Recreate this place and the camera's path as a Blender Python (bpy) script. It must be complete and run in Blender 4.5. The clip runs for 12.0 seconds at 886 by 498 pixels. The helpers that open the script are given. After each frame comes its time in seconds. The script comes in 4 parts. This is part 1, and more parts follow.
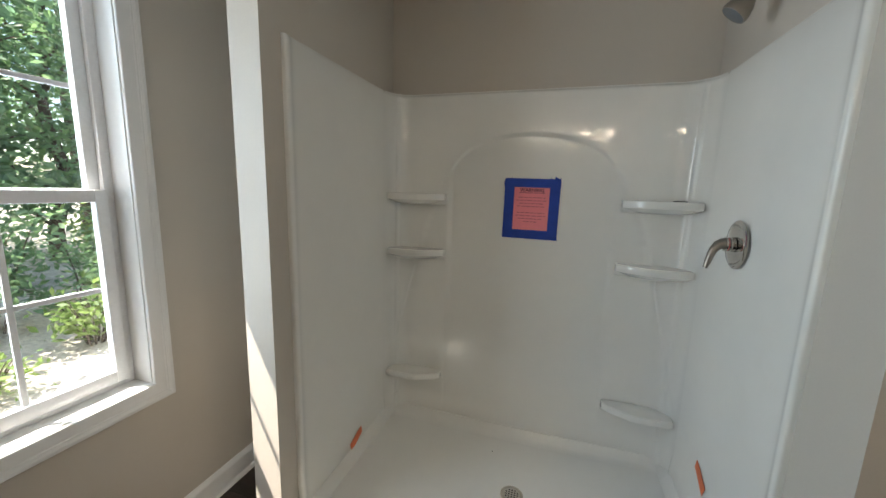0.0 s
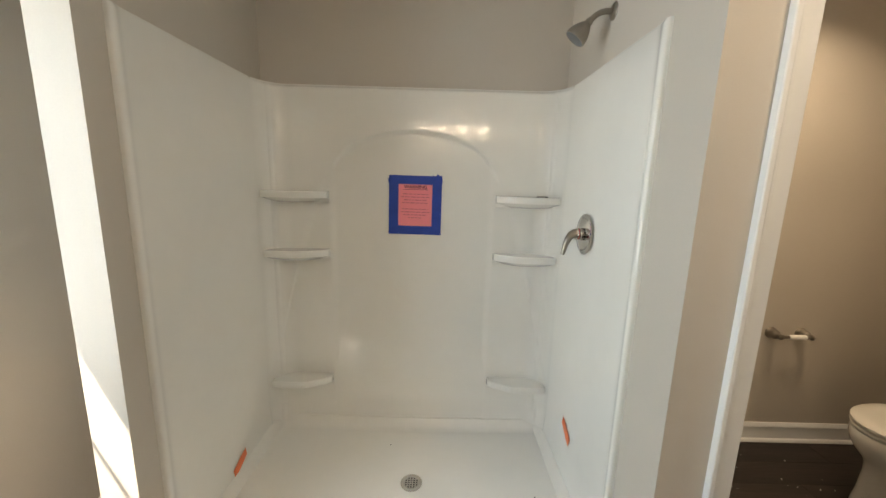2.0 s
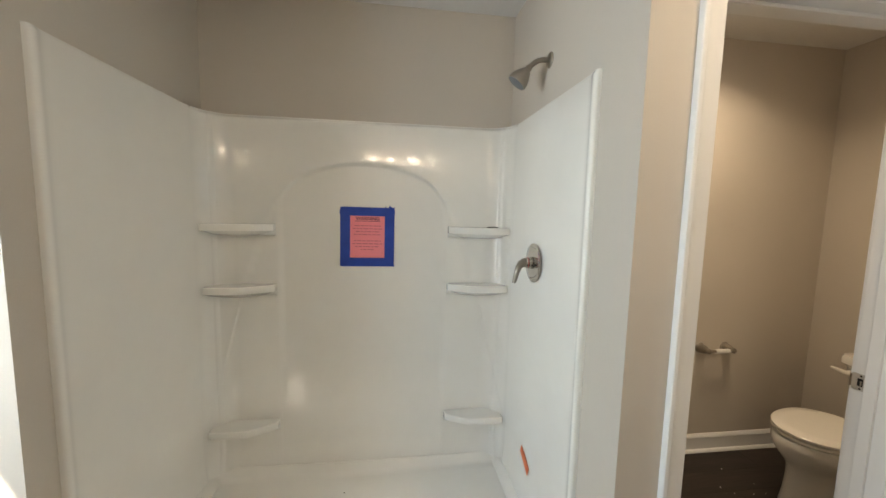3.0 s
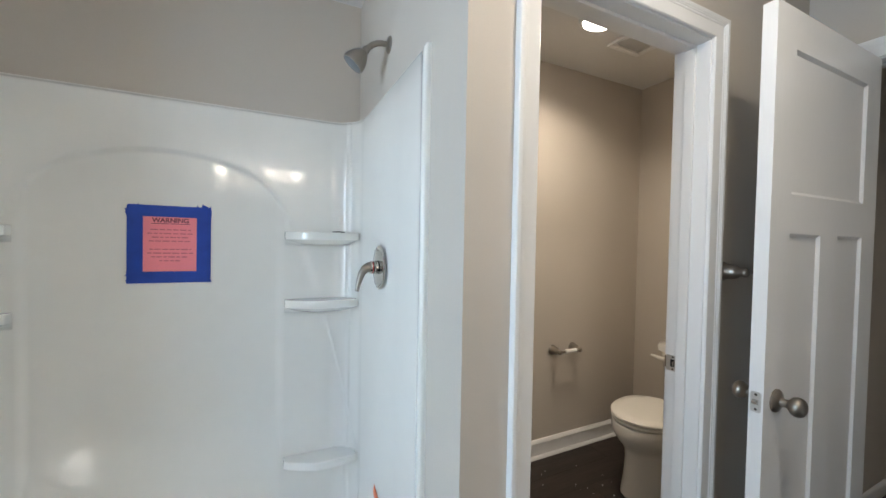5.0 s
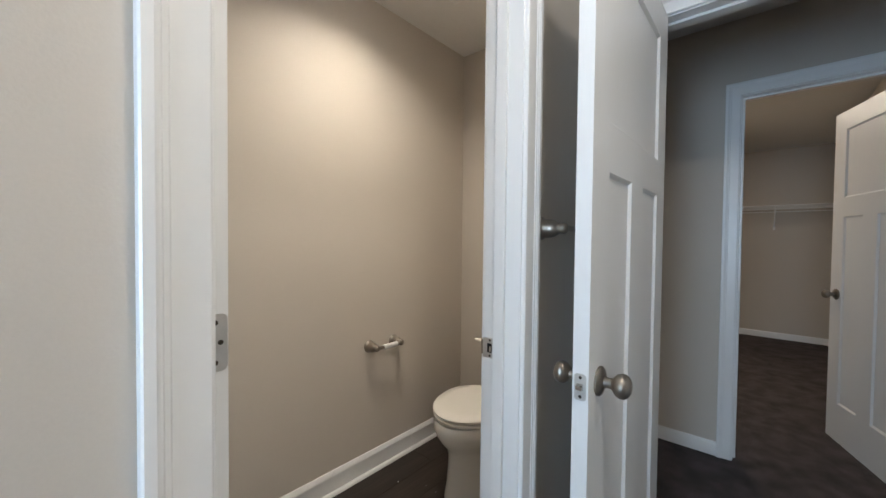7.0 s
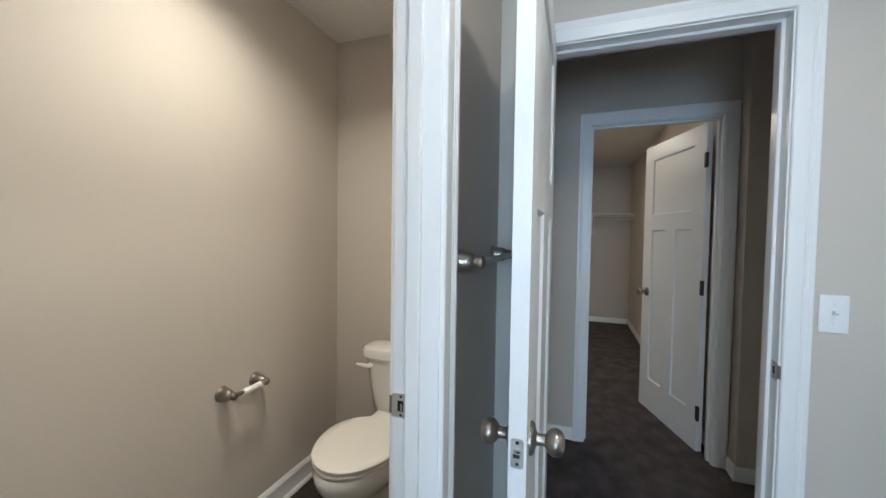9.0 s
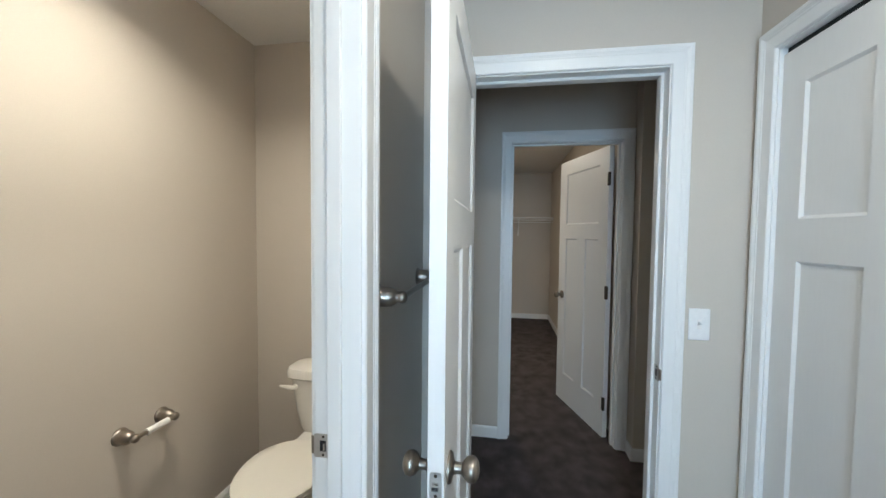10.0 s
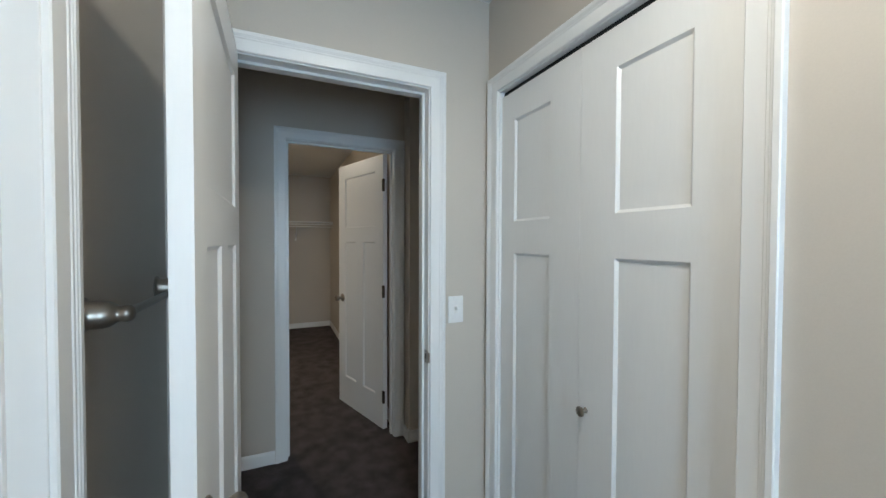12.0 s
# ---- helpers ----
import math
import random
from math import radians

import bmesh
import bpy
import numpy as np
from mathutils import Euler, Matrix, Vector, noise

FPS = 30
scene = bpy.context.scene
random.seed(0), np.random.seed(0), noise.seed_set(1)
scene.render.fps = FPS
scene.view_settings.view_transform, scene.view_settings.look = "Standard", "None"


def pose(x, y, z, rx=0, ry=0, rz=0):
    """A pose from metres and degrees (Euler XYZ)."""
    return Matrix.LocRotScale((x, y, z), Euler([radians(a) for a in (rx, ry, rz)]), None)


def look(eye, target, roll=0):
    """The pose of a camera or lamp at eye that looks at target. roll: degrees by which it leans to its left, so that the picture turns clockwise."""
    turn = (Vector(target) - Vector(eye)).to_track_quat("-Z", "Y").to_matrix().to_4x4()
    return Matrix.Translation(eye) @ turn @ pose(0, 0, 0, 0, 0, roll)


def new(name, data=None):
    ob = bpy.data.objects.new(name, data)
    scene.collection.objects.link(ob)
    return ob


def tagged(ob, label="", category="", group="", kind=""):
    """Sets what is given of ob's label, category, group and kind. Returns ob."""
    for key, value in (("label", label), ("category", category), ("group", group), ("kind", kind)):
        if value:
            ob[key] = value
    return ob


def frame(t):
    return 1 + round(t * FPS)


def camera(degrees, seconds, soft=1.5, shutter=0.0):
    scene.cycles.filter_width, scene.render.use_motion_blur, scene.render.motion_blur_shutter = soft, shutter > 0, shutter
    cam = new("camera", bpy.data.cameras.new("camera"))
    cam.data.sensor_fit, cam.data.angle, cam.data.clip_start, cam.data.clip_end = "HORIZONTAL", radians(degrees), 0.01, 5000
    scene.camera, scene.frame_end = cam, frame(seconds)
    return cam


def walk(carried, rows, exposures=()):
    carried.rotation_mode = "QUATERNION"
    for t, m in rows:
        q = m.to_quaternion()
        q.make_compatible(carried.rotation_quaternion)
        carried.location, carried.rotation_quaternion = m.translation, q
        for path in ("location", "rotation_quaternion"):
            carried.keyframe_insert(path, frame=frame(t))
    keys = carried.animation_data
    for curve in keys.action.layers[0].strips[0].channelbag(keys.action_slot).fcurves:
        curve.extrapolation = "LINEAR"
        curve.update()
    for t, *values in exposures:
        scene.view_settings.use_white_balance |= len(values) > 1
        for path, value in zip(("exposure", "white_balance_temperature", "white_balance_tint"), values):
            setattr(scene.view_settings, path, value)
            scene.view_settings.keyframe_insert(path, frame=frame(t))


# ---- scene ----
cam = camera(100.7, 12.0)
PATH = [
    (0, (0.145, -1.909, 1.416), (-0.437, -0.023, 1.09), 1.7),
    (0.5, (0.141, -1.9, 1.407), (-0.288, 0.02, 1.046), 1.7),
    (1, (0.144, -1.899, 1.414), (-0.157, 0.044, 1.044), 1.7),
    (1.5, (0.156, -1.907, 1.431), (-0.012, 0.049, 1.051), 1.6),
    (2, (0.153, -1.91, 1.45), (0.163, 0.057, 1.09), 1.6),
    (2.5, (0.137, -1.919, 1.464), (0.302, 0.054, 1.183), 1.5),
    (4.3, (0.232, -1.834, 1.424), (0.799, 0.083, 1.352), 1.1),
    (4.5, (0.271, -1.818, 1.407), (0.913, 0.075, 1.348), 1.1),
    (5, (0.355, -1.769, 1.361), (1.221, 0.034, 1.313), 1.0),
    (5.5, (0.452, -1.691, 1.327), (1.541, -0.014, 1.267), 0.8),
    (6, (0.596, -1.624, 1.288), (1.842, -0.06, 1.235), 0.7),
    (6.5, (0.728, -1.553, 1.26), (2.125, -0.122, 1.209), 0.6),
    (7, (0.816, -1.518, 1.233), (2.323, -0.205, 1.186), 0.6),
    (8.8, (0.903, -1.321, 1.306), (2.763, -0.587, 1.236), 0.8),
    (9, (0.908, -1.317, 1.333), (2.792, -0.65, 1.264), 0.8),
    (9.5, (0.891, -1.329, 1.403), (2.822, -0.816, 1.321), 0.7),
    (10, (0.889, -1.351, 1.436), (2.862, -1.036, 1.35), 0.6),
    (10.5, (0.874, -1.376, 1.447), (2.872, -1.316, 1.358), 0.6),
    (11, (0.878, -1.383, 1.44), (2.855, -1.673, 1.355), 0.4),
    (11.5, (0.888, -1.375, 1.426), (2.792, -1.982, 1.354), 0.2),
    (12, (0.918, -1.364, 1.409), (2.742, -2.183, 1.367), 0.2),
]
EXPOSURES = [(0.0, 1.88, 6800, 11), (0.8, 2.22, 7300, 12), (1.5, 2.45, 7700, 13), (2.5, 2.45, 7500, 13), (4.3, 2.83, 6800, 12), (5.0, 2.7, 6050, 11),
             (5.5, 2.62, 5850, 11), (6.0, 2.5, 5850, 11), (7.0, 2.93, 5750, 10), (9.0, 3.08, 5500, 7), (10.5, 3.25, 5600, 5), (11.5, 3.13, 5600, 5), (12.0, 2.93, 5700, 5)]
walk(cam, [(t, look(eye, target, roll)) for t, eye, target, roll in PATH], EXPOSURES)

# ---------------------------------------------------------------- light
world = bpy.data.worlds.new("sky")
scene.world = world
world.use_nodes = True
wn = world.node_tree
sky = wn.nodes.new("ShaderNodeTexSky")
sky.sky_type, sky.sun_disc = "NISHITA", False
SUN_DIR = Vector((-1.0, -0.6, 2.2)).normalized()      # towards the sun
sky.sun_elevation = math.asin(SUN_DIR.z)
sky.sun_rotation = math.atan2(SUN_DIR.x, SUN_DIR.y)
wn.nodes["Background"].inputs["Strength"].default_value = 0.15
wn.links.new(sky.outputs[0], wn.nodes["Background"].inputs["Color"])


def lamp(name, kind, m, energy, color, **more):
    data = bpy.data.lights.new(name, kind)
    data.energy, data.color = energy, color
    ob = new(name, data)
    ob.matrix_world = m
    return ob


sun = lamp("sun", "SUN", look((0, 0, 0), -SUN_DIR), 5.0, (1.0, 0.95, 0.87))
sun.data.angle = radians(0.53)

H = 2.47                       # ceiling height
WARM = (1.0, 0.835, 0.63)
SOFT = (1.0, 0.855, 0.67)


def disc_lamp(name, x, y, z, r, watts, color):
    ob = lamp(name, "AREA", pose(x, y, z), watts, color)
    ob.data.shape, ob.data.size = "DISK", 2 * r
    return ob


disc_lamp("toilet_room_lamp", 1.825, -0.455, H - 0.052, 0.095, 1.35, WARM).data.spread = radians(142)
disc_lamp("bath_lamp", 1.12, -1.66, H - 0.052, 0.085, 1.4, SOFT)
disc_lamp("closet_lamp", 4.9, -0.95, 2.445 - 0.052, 0.095, 1.85, (1.0, 0.79, 0.55))
for k in range(4):
    bulb = lamp("vanity_bulb", "POINT", pose(-0.15 + 0.28 * k, -3.40, 2.18), 1.15, SOFT)
    bulb.data.shadow_soft_size = 0.05
day = lamp("window_daylight", "AREA", pose(-1.425, -1.431, 1.374, 0, -90, 0), 8.5, (0.64, 0.82, 1.0))
day.data.shape, day.data.size, day.data.size_y = "RECTANGLE", 1.44, 0.84

# ---------------------------------------------------------------- materials


def material(name, color, rough=0.5, metal=0.0, vary=0.05, scale=6.0, fine=60.0, bump=0.05, dist=0.002, coat=0.0, fine_vary=0.03, stretch=(1, 1, 1)):
    """Two scales of colour variation and a fine relief, in metres of the object's own space."""
    mat = bpy.data.materials.new(name)
    mat.use_nodes = True
    nt = mat.node_tree
    b = nt.nodes["Principled BSDF"]
    b.inputs["Roughness"].default_value, b.inputs["Metallic"].default_value = rough, metal
    b.inputs["Coat Weight"].default_value = coat
    tc = nt.nodes.new("ShaderNodeTexCoord")
    mp = nt.nodes.new("ShaderNodeMapping")
    mp.inputs["Scale"].default_value = stretch
    nt.links.new(tc.outputs["Object"], mp.inputs[0])
    big, small = nt.nodes.new("ShaderNodeTexNoise"), nt.nodes.new("ShaderNodeTexNoise")
    big.inputs["Scale"].default_value, big.inputs["Detail"].default_value = scale, 4
    small.inputs["Scale"].default_value, small.inputs["Detail"].default_value = fine, 3
    hue = nt.nodes.new("ShaderNodeMixRGB")
    hue.inputs[1].default_value = (*[c * (1 - vary) for c in color], 1)
    hue.inputs[2].default_value = (*[min(1, c * (1 + vary)) for c in color], 1)
    ramp = nt.nodes.new("ShaderNodeMapRange")
    ramp.inputs[1].default_value, ramp.inputs[2].default_value = 0.3, 0.7
    grain = nt.nodes.new("ShaderNodeMixRGB")
    grain.blend_type = "MULTIPLY"
    lo = nt.nodes.new("ShaderNodeMapRange")
    lo.inputs[1].default_value, lo.inputs[2].default_value, lo.inputs[3].default_value, lo.inputs[4].default_value = 0.3, 0.7, 1 - 2 * fine_vary, 1.0
    grain.inputs[0].default_value = 1.0
    bp = nt.nodes.new("ShaderNodeBump")
    bp.inputs["Strength"].default_value, bp.inputs["Distance"].default_value = bump, dist
    for n in (big, small):
        nt.links.new(mp.outputs[0], n.inputs["Vector"])
    nt.links.new(big.outputs[0], ramp.inputs[0])
    nt.links.new(ramp.outputs[0], hue.inputs[0])
    nt.links.new(small.outputs[0], lo.inputs[0])
    nt.links.new(hue.outputs[0], grain.inputs[1])
    nt.links.new(lo.outputs[0], grain.inputs[2])
    nt.links.new(grain.outputs[0], b.inputs["Base Color"])
    nt.links.new(small.outputs[0], bp.inputs["Height"])
    nt.links.new(bp.outputs[0], b.inputs["Normal"])
    return mat


def glow(name, color, strength):
    mat = bpy.data.materials.new(name)
    mat.use_nodes = True
    b = mat.node_tree.nodes["Principled BSDF"]
    b.inputs["Base Color"].default_value = (0.9, 0.9, 0.9, 1)
    b.inputs["Emission Color"].default_value = (*color, 1)
    b.inputs["Emission Strength"].default_value = strength
    return mat


def random_tint(mat, spread):
    """Each object a little lighter or darker than the next."""
    nt = mat.node_tree
    b = nt.nodes["Principled BSDF"]
    src = b.inputs["Base Color"].links[0].from_socket
    info, rng, mix = nt.nodes.new("ShaderNodeObjectInfo"), nt.nodes.new("ShaderNodeMapRange"), nt.nodes.new("ShaderNodeMixRGB")
    rng.inputs[3].default_value, rng.inputs[4].default_value = 1 - spread, 1 + spread
    mix.blend_type, mix.inputs[0].default_value = "MULTIPLY", 1.0
    nt.links.new(info.outputs["Random"], rng.inputs[0])
    nt.links.new(src, mix.inputs[1])
    nt.links.new(rng.outputs[0], mix.inputs[2])
    nt.links.new(mix.outputs[0], b.inputs["Base Color"])
    return mat


PAINT = material("greige_wall_paint", (0.56, 0.51, 0.445), 0.62, vary=0.02, scale=1.5, fine=260, bump=0.12, dist=0.0012, fine_vary=0.015)
CEIL = material("white_ceiling_paint", (0.76, 0.75, 0.73), 0.8, vary=0.02, scale=1.2, fine=180, bump=0.25, dist=0.002)
TRIM = material("white_trim_paint", (0.80, 0.80, 0.79), 0.32, vary=0.012, scale=3, fine=70, bump=0.015, dist=0.0004, fine_vary=0.004, stretch=(1, 1, 0.4))
DOOR = material("white_door_paint", (0.79, 0.79, 0.78), 0.38, vary=0.015, scale=2, fine=120, bump=0.04, dist=0.0006, fine_vary=0.010, stretch=(1, 1, 0.12))
ACRYL = material("white_acrylic", (0.80, 0.79, 0.745), 0.16, vary=0.012, scale=2.5, fine=14, bump=0.02, dist=0.002, coat=0.7, fine_vary=0.008)
ACRYL.node_tree.nodes["Principled BSDF"].inputs["Coat Roughness"].default_value = 0.05
NICKEL = material("brushed_nickel", (0.32, 0.285, 0.245), 0.34, 1.0, vary=0.06, scale=25, fine=300, bump=0.03, dist=0.0004)
CHROME = material("polished_nickel", (0.62, 0.60, 0.57), 0.10, 1.0, vary=0.04, scale=25, fine=200, bump=0.01, dist=0.0003)
SATIN = material("satin_nickel", (0.60, 0.58, 0.55), 0.42, 0.9, vary=0.05, scale=30, fine=300, bump=0.02, dist=0.0003)
DARKMETAL = material("dark_metal", (0.085, 0.07, 0.055), 0.45, 0.8, vary=0.1, scale=30)
PORCELAIN = material("white_porcelain", (0.80, 0.78, 0.73), 0.10, vary=0.01, scale=3, fine=30, bump=0.01, coat=0.4, fine_vary=0.006)
SEATMAT = material("white_seat_plastic", (0.80, 0.77, 0.70), 0.22, vary=0.01, scale=4, fine=40, bump=0.01, fine_vary=0.006)
VINYL = material("white_vinyl", (0.82, 0.83, 0.84), 0.35, vary=0.015, scale=4, fine=80, bump=0.02)
PLATE = material("white_plastic_plate", (0.83, 0.83, 0.82), 0.3, vary=0.01, scale=10, fine=90, bump=0.01)
PINK = material("pink_paper", (0.93, 0.28, 0.31), 0.75, vary=0.03, scale=12, fine=300, bump=0.05, dist=0.0005)
BLUETAPE = material("blue_masking_tape", (0.012, 0.055, 0.36), 0.6, vary=0.12, scale=18, fine=350, bump=0.3, dist=0.0006)
ORANGE = material("orange_flag_tape", (0.80, 0.17, 0.05), 0.4, vary=0.08, scale=20, fine=150, bump=0.1)
INK = material("dark_ink", (0.16, 0.03, 0.05), 0.7, vary=0.05, scale=40)
FAINT = material("faded_ink", (0.60, 0.16, 0.19), 0.7, vary=0.08, scale=60)
BLACK = material("black_gap", (0.01, 0.01, 0.01), 0.8)
PLANK = random_tint(material("dark_wood_plank", (0.042, 0.031, 0.025), 0.45, vary=0.45, scale=5, fine=45, bump=0.25, dist=0.002, fine_vary=0.22, stretch=(0.18, 2.4, 1)), 0.22)
SUBFLOOR = material("dark_joint", (0.02, 0.016, 0.014), 0.8)
CARPET = material("brown_carpet", (0.098, 0.080, 0.080), 0.95, vary=0.42, scale=9, fine=260, bump=0.9, dist=0.006, fine_vary=0.30)
WIRE = material("white_coated_wire", (0.8, 0.8, 0.78), 0.35, vary=0.01)
STICKER = material("white_paper_label", (0.82, 0.80, 0.77), 0.6, vary=0.03, scale=60)
LIGHT_ON = glow("lit_diffuser", (1.0, 0.90, 0.76), 2.2)
DIRT = material("dry_clay_soil", (0.62, 0.55, 0.46), 0.95, vary=0.35, scale=1.6, fine=22, bump=0.8, dist=0.03, fine_vary=0.2)
LEAF = material("green_leaf", (0.075, 0.15, 0.035), 0.5, vary=0.55, scale=0.9, fine=6, bump=0.0, fine_vary=0.25)
FERN = material("light_green_leaf", (0.14, 0.22, 0.05), 0.5, vary=0.35, scale=1.5, fine=8, bump=0.0, fine_vary=0.2)
BARK = material("brown_bark", (0.075, 0.058, 0.042), 0.9, vary=0.3, scale=5, fine=30, bump=0.8, dist=0.02, stretch=(1, 1, 0.2))
SIDING = material("white_siding", (0.7, 0.7, 0.68), 0.6, vary=0.04)
GLASS = bpy.data.materials.new("clear_glass")
GLASS.use_nodes = True
_n = GLASS.node_tree
_clear, _gloss, _fres, _mix = (_n.nodes.new(k) for k in ("ShaderNodeBsdfTransparent", "ShaderNodeBsdfGlossy", "ShaderNodeFresnel", "ShaderNodeMixShader"))
_clear.inputs[0].default_value, _gloss.inputs["Roughness"].default_value = (0.97, 0.985, 0.98, 1), 0.0
_fres.inputs[0].default_value = 1.35
_n.links.new(_fres.outputs[0], _mix.inputs[0])
_n.links.new(_clear.outputs[0], _mix.inputs[1])
_n.links.new(_gloss.outputs[0], _mix.inputs[2])
_n.links.new(_mix.outputs[0], _n.nodes["Material Output"].inputs[0])

# ---------------------------------------------------------------- mesh helpers


def mesh_of(bm, name, smooth=False):
    bmesh.ops.recalc_face_normals(bm, faces=bm.faces)
    me = bpy.data.meshes.new(name)
    bm.to_mesh(me)
    bm.free()
    if smooth:
        me.polygons.foreach_set("use_smooth", [True] * len(me.polygons))
        me.set_sharp_from_angle(angle=radians(38))
    return me


def part(name, bm, mat, parent=None, label="", smooth=True):
    ob = new(name, mesh_of(bm, name, smooth))
    ob.data.materials.append(mat)
    ob.parent = parent
    if label:
        ob["label"] = label
    return ob


def thing(name, m, label, category, group="", kind=""):
    ob = new(name)
    ob.empty_display_size = 0.1
    ob.matrix_world = m
    return tagged(ob, label, category, group, kind)


def box(bm, x0, x1, y0, y1, z0, z1, bevel=0.0, seg=2, m=None):
    vs = [bm.verts.new((x, y, z)) for x in (x0, x1) for y in (y0, y1) for z in (z0, z1)]
    fs = [bm.faces.new([vs[i] for i in q]) for q in ((0, 1, 3, 2), (4, 6, 7, 5), (0, 4, 5, 1), (2, 3, 7, 6), (0, 2, 6, 4), (1, 5, 7, 3))]
    if bevel:
        es = list({e for f in fs for e in f.edges})
        r = bmesh.ops.bevel(bm, geom=es, offset=bevel, segments=seg, affect="EDGES", profile=0.5)
        vs = list({v for f in r["faces"] for v in f.verts} | {v for v in vs if v.is_valid})
    if m is not None:
        bmesh.ops.transform(bm, matrix=m, verts=vs)
    return bm


def boxes(*args, bevel=0.0):
    bm = bmesh.new()
    for a in args:
        box(bm, *a, bevel=bevel)
    return bm


def loft(bm, rings, close=True, cap=True):
    """Join rings of points of equal count."""
    rows = [[bm.verts.new(p) for p in ring] for ring in rings]
    n = len(rows[0])
    for a, b in zip(rows, rows[1:]):
        for i in range(n if close else n - 1):
            j = (i + 1) % n
            bm.faces.new((a[i], a[j], b[j], b[i]))
    if cap and close:
        bm.faces.new(rows[0])
        bm.faces.new(rows[-1])
    return bm


def lathe(profile, n=28, m=None, bm=None):
    """Turn (radius, height) pairs about z."""
    bm = bm or bmesh.new()
    rings = [[(r * math.cos(2 * math.pi * i / n), r * math.sin(2 * math.pi * i / n), h) for i in range(n)] for r, h in profile]
    if m is not None:
        rings = [[m @ Vector(p) for p in ring] for ring in rings]
    return loft(bm, rings)


def tube(points, radius, n=10, bm=None):
    """A round rod along points; radius a number or one for each point."""
    bm = bm or bmesh.new()
    pts = [Vector(p) for p in points]
    rad = radius if isinstance(radius, (list, tuple)) else [radius] * len(pts)
    rings, up = [], None
    for i, p in enumerate(pts):
        d = (pts[min(i + 1, len(pts) - 1)] - pts[max(i - 1, 0)]).normalized()
        if up is None:
            up = d.orthogonal().normalized()
        up = (up - d * up.dot(d)).normalized()
        side = d.cross(up)
        rings.append([p + rad[i] * (math.cos(2 * math.pi * k / n) * up + math.sin(2 * math.pi * k / n) * side) for k in range(n)])
    return loft(bm, rings)


def rounded(w, h, r, n=5):
    """The outline of a rectangle with round corners, w by h about the origin."""
    out = []
    for cx, cy, a0 in ((w / 2 - r, h / 2 - r, 0), (r - w / 2, h / 2 - r, 90), (r - w / 2, r - h / 2, 180), (w / 2 - r, r - h / 2, 270)):
        out += [(cx + r * math.cos(radians(a0 + 90 * k / n)), cy + r * math.sin(radians(a0 + 90 * k / n))) for k in range(n + 1)]
    return out


def prism(outline, depth, bm=None, m=None):
    """A flat outline in x and z, given depth along y."""
    bm = bm or bmesh.new()
    a = [(x, 0, z) for x, z in outline]
    b = [(x, depth, z) for x, z in outline]
    if m is not None:
        a, b = [m @ Vector(p) for p in a], [m @ Vector(p) for p in b]
    return loft(bm, [a, b])


def wall(name, pieces, mat=PAINT, label="", category="wall"):
    ob = part(name, boxes(*pieces), mat, smooth=False)
    return tagged(ob, label or "greige painted plasterboard wall", category, kind="structure")


# ---------------------------------------------------------------- plan
YN, YS = 0.030, -2.230          # toilet room's back wall, folding doors' wall
YF, YFB = -1.035, -0.920        # wall with the toilet room's door, both faces
XW, XE, XEB = -1.25, 2.352, 2.467
XWB = XW - 0.14                 # outer face of the window's wall
XS0, XS1 = -0.766, 0.76         # shower alcove
XH, XHB = 3.43, 3.545           # hall's far wall, both faces
XC, YC = 7.20, -2.44             # closet's end, hall and closet side wall
WCX = 2.790                     # wall behind the toilet
DH = 2.044                      # door heads
WX0, WX1 = 0.965, 1.684         # toilet room's doorway
HY0, HY1 = -1.940, -1.205       # hall doorway
CY0, CY1 = -2.110, -1.415       # closet doorway
BX0, BX1 = 1.357, 2.260         # folding doors' opening
WY0, WY1, WZ0, WZ1 = -1.845, -1.017, 0.668, 2.080    # window opening

wall("wall_shower", [(XS0, XS1, 0.03, 0.20, 0, H)])
wall("wall_nook", [(XW, -0.885, 0.0, 0.20, 0, H)])
wall("wall_wing", [(-0.885, XS0, -0.925, 0.20, 0, H)], label="end of a greige painted partition beside the shower")
wall("wall_partition", [(XS1, 0.885, YFB, 0.20, 0, H)])
wall("wall_toilet_back", [(0.885, WCX, YN, 0.20, 0, H)])
wall("wall_toilet_end", [(WCX, 2.905, YFB, 0.20, 0, H)])
J = 0.018
wall("wall_toilet_front", [(XS1, WX0 - J, YF, YFB, 0, H), (WX1 + J, XHB, YF, YFB, 0, H), (WX0 - J, WX1 + J, YF, YFB, DH + J, H)])
wall("wall_hall_door", [(XE, XEB, HY1 + J, YF, 0, H), (XE, XEB, -2.35, HY0 - J, 0, H), (XE, XEB, HY0 - J, HY1 + J, DH + J, H)])
wall("wall_folding_door", [(1.0, BX0 - J, -2.35, YS, 0, H), (BX1 + J, XE, -2.35, YS, 0, H), (BX0 - J, BX1 + J, -2.35, YS, DH + J, H)])
wall("wall_store_side", [(1.0, 1.115, -3.62, -2.35, 0, H)])
wall("wall_store_back", [(1.115, XEB, -3.0, -2.885, 0, H)])
wall("wall_store_end", [(XE, XEB, -2.885, -2.35, 0, H)])
wall("wall_south", [(XWB, 1.0, -3.62, -3.5, 0, H)])
wall("wall_window", [(XWB, XW, -3.5, WY0 - J, 0, H), (XWB, XW, WY1 + J, 0.20, 0, H),
                     (XWB, XW, WY0 - J, WY1 + J, 0, WZ0 - J), (XWB, XW, WY0 - J, WY1 + J, WZ1 + J, H)])
wall("wall_hall_side", [(XEB, XC + 0.12, YC - 0.12, YC, 0, H)])
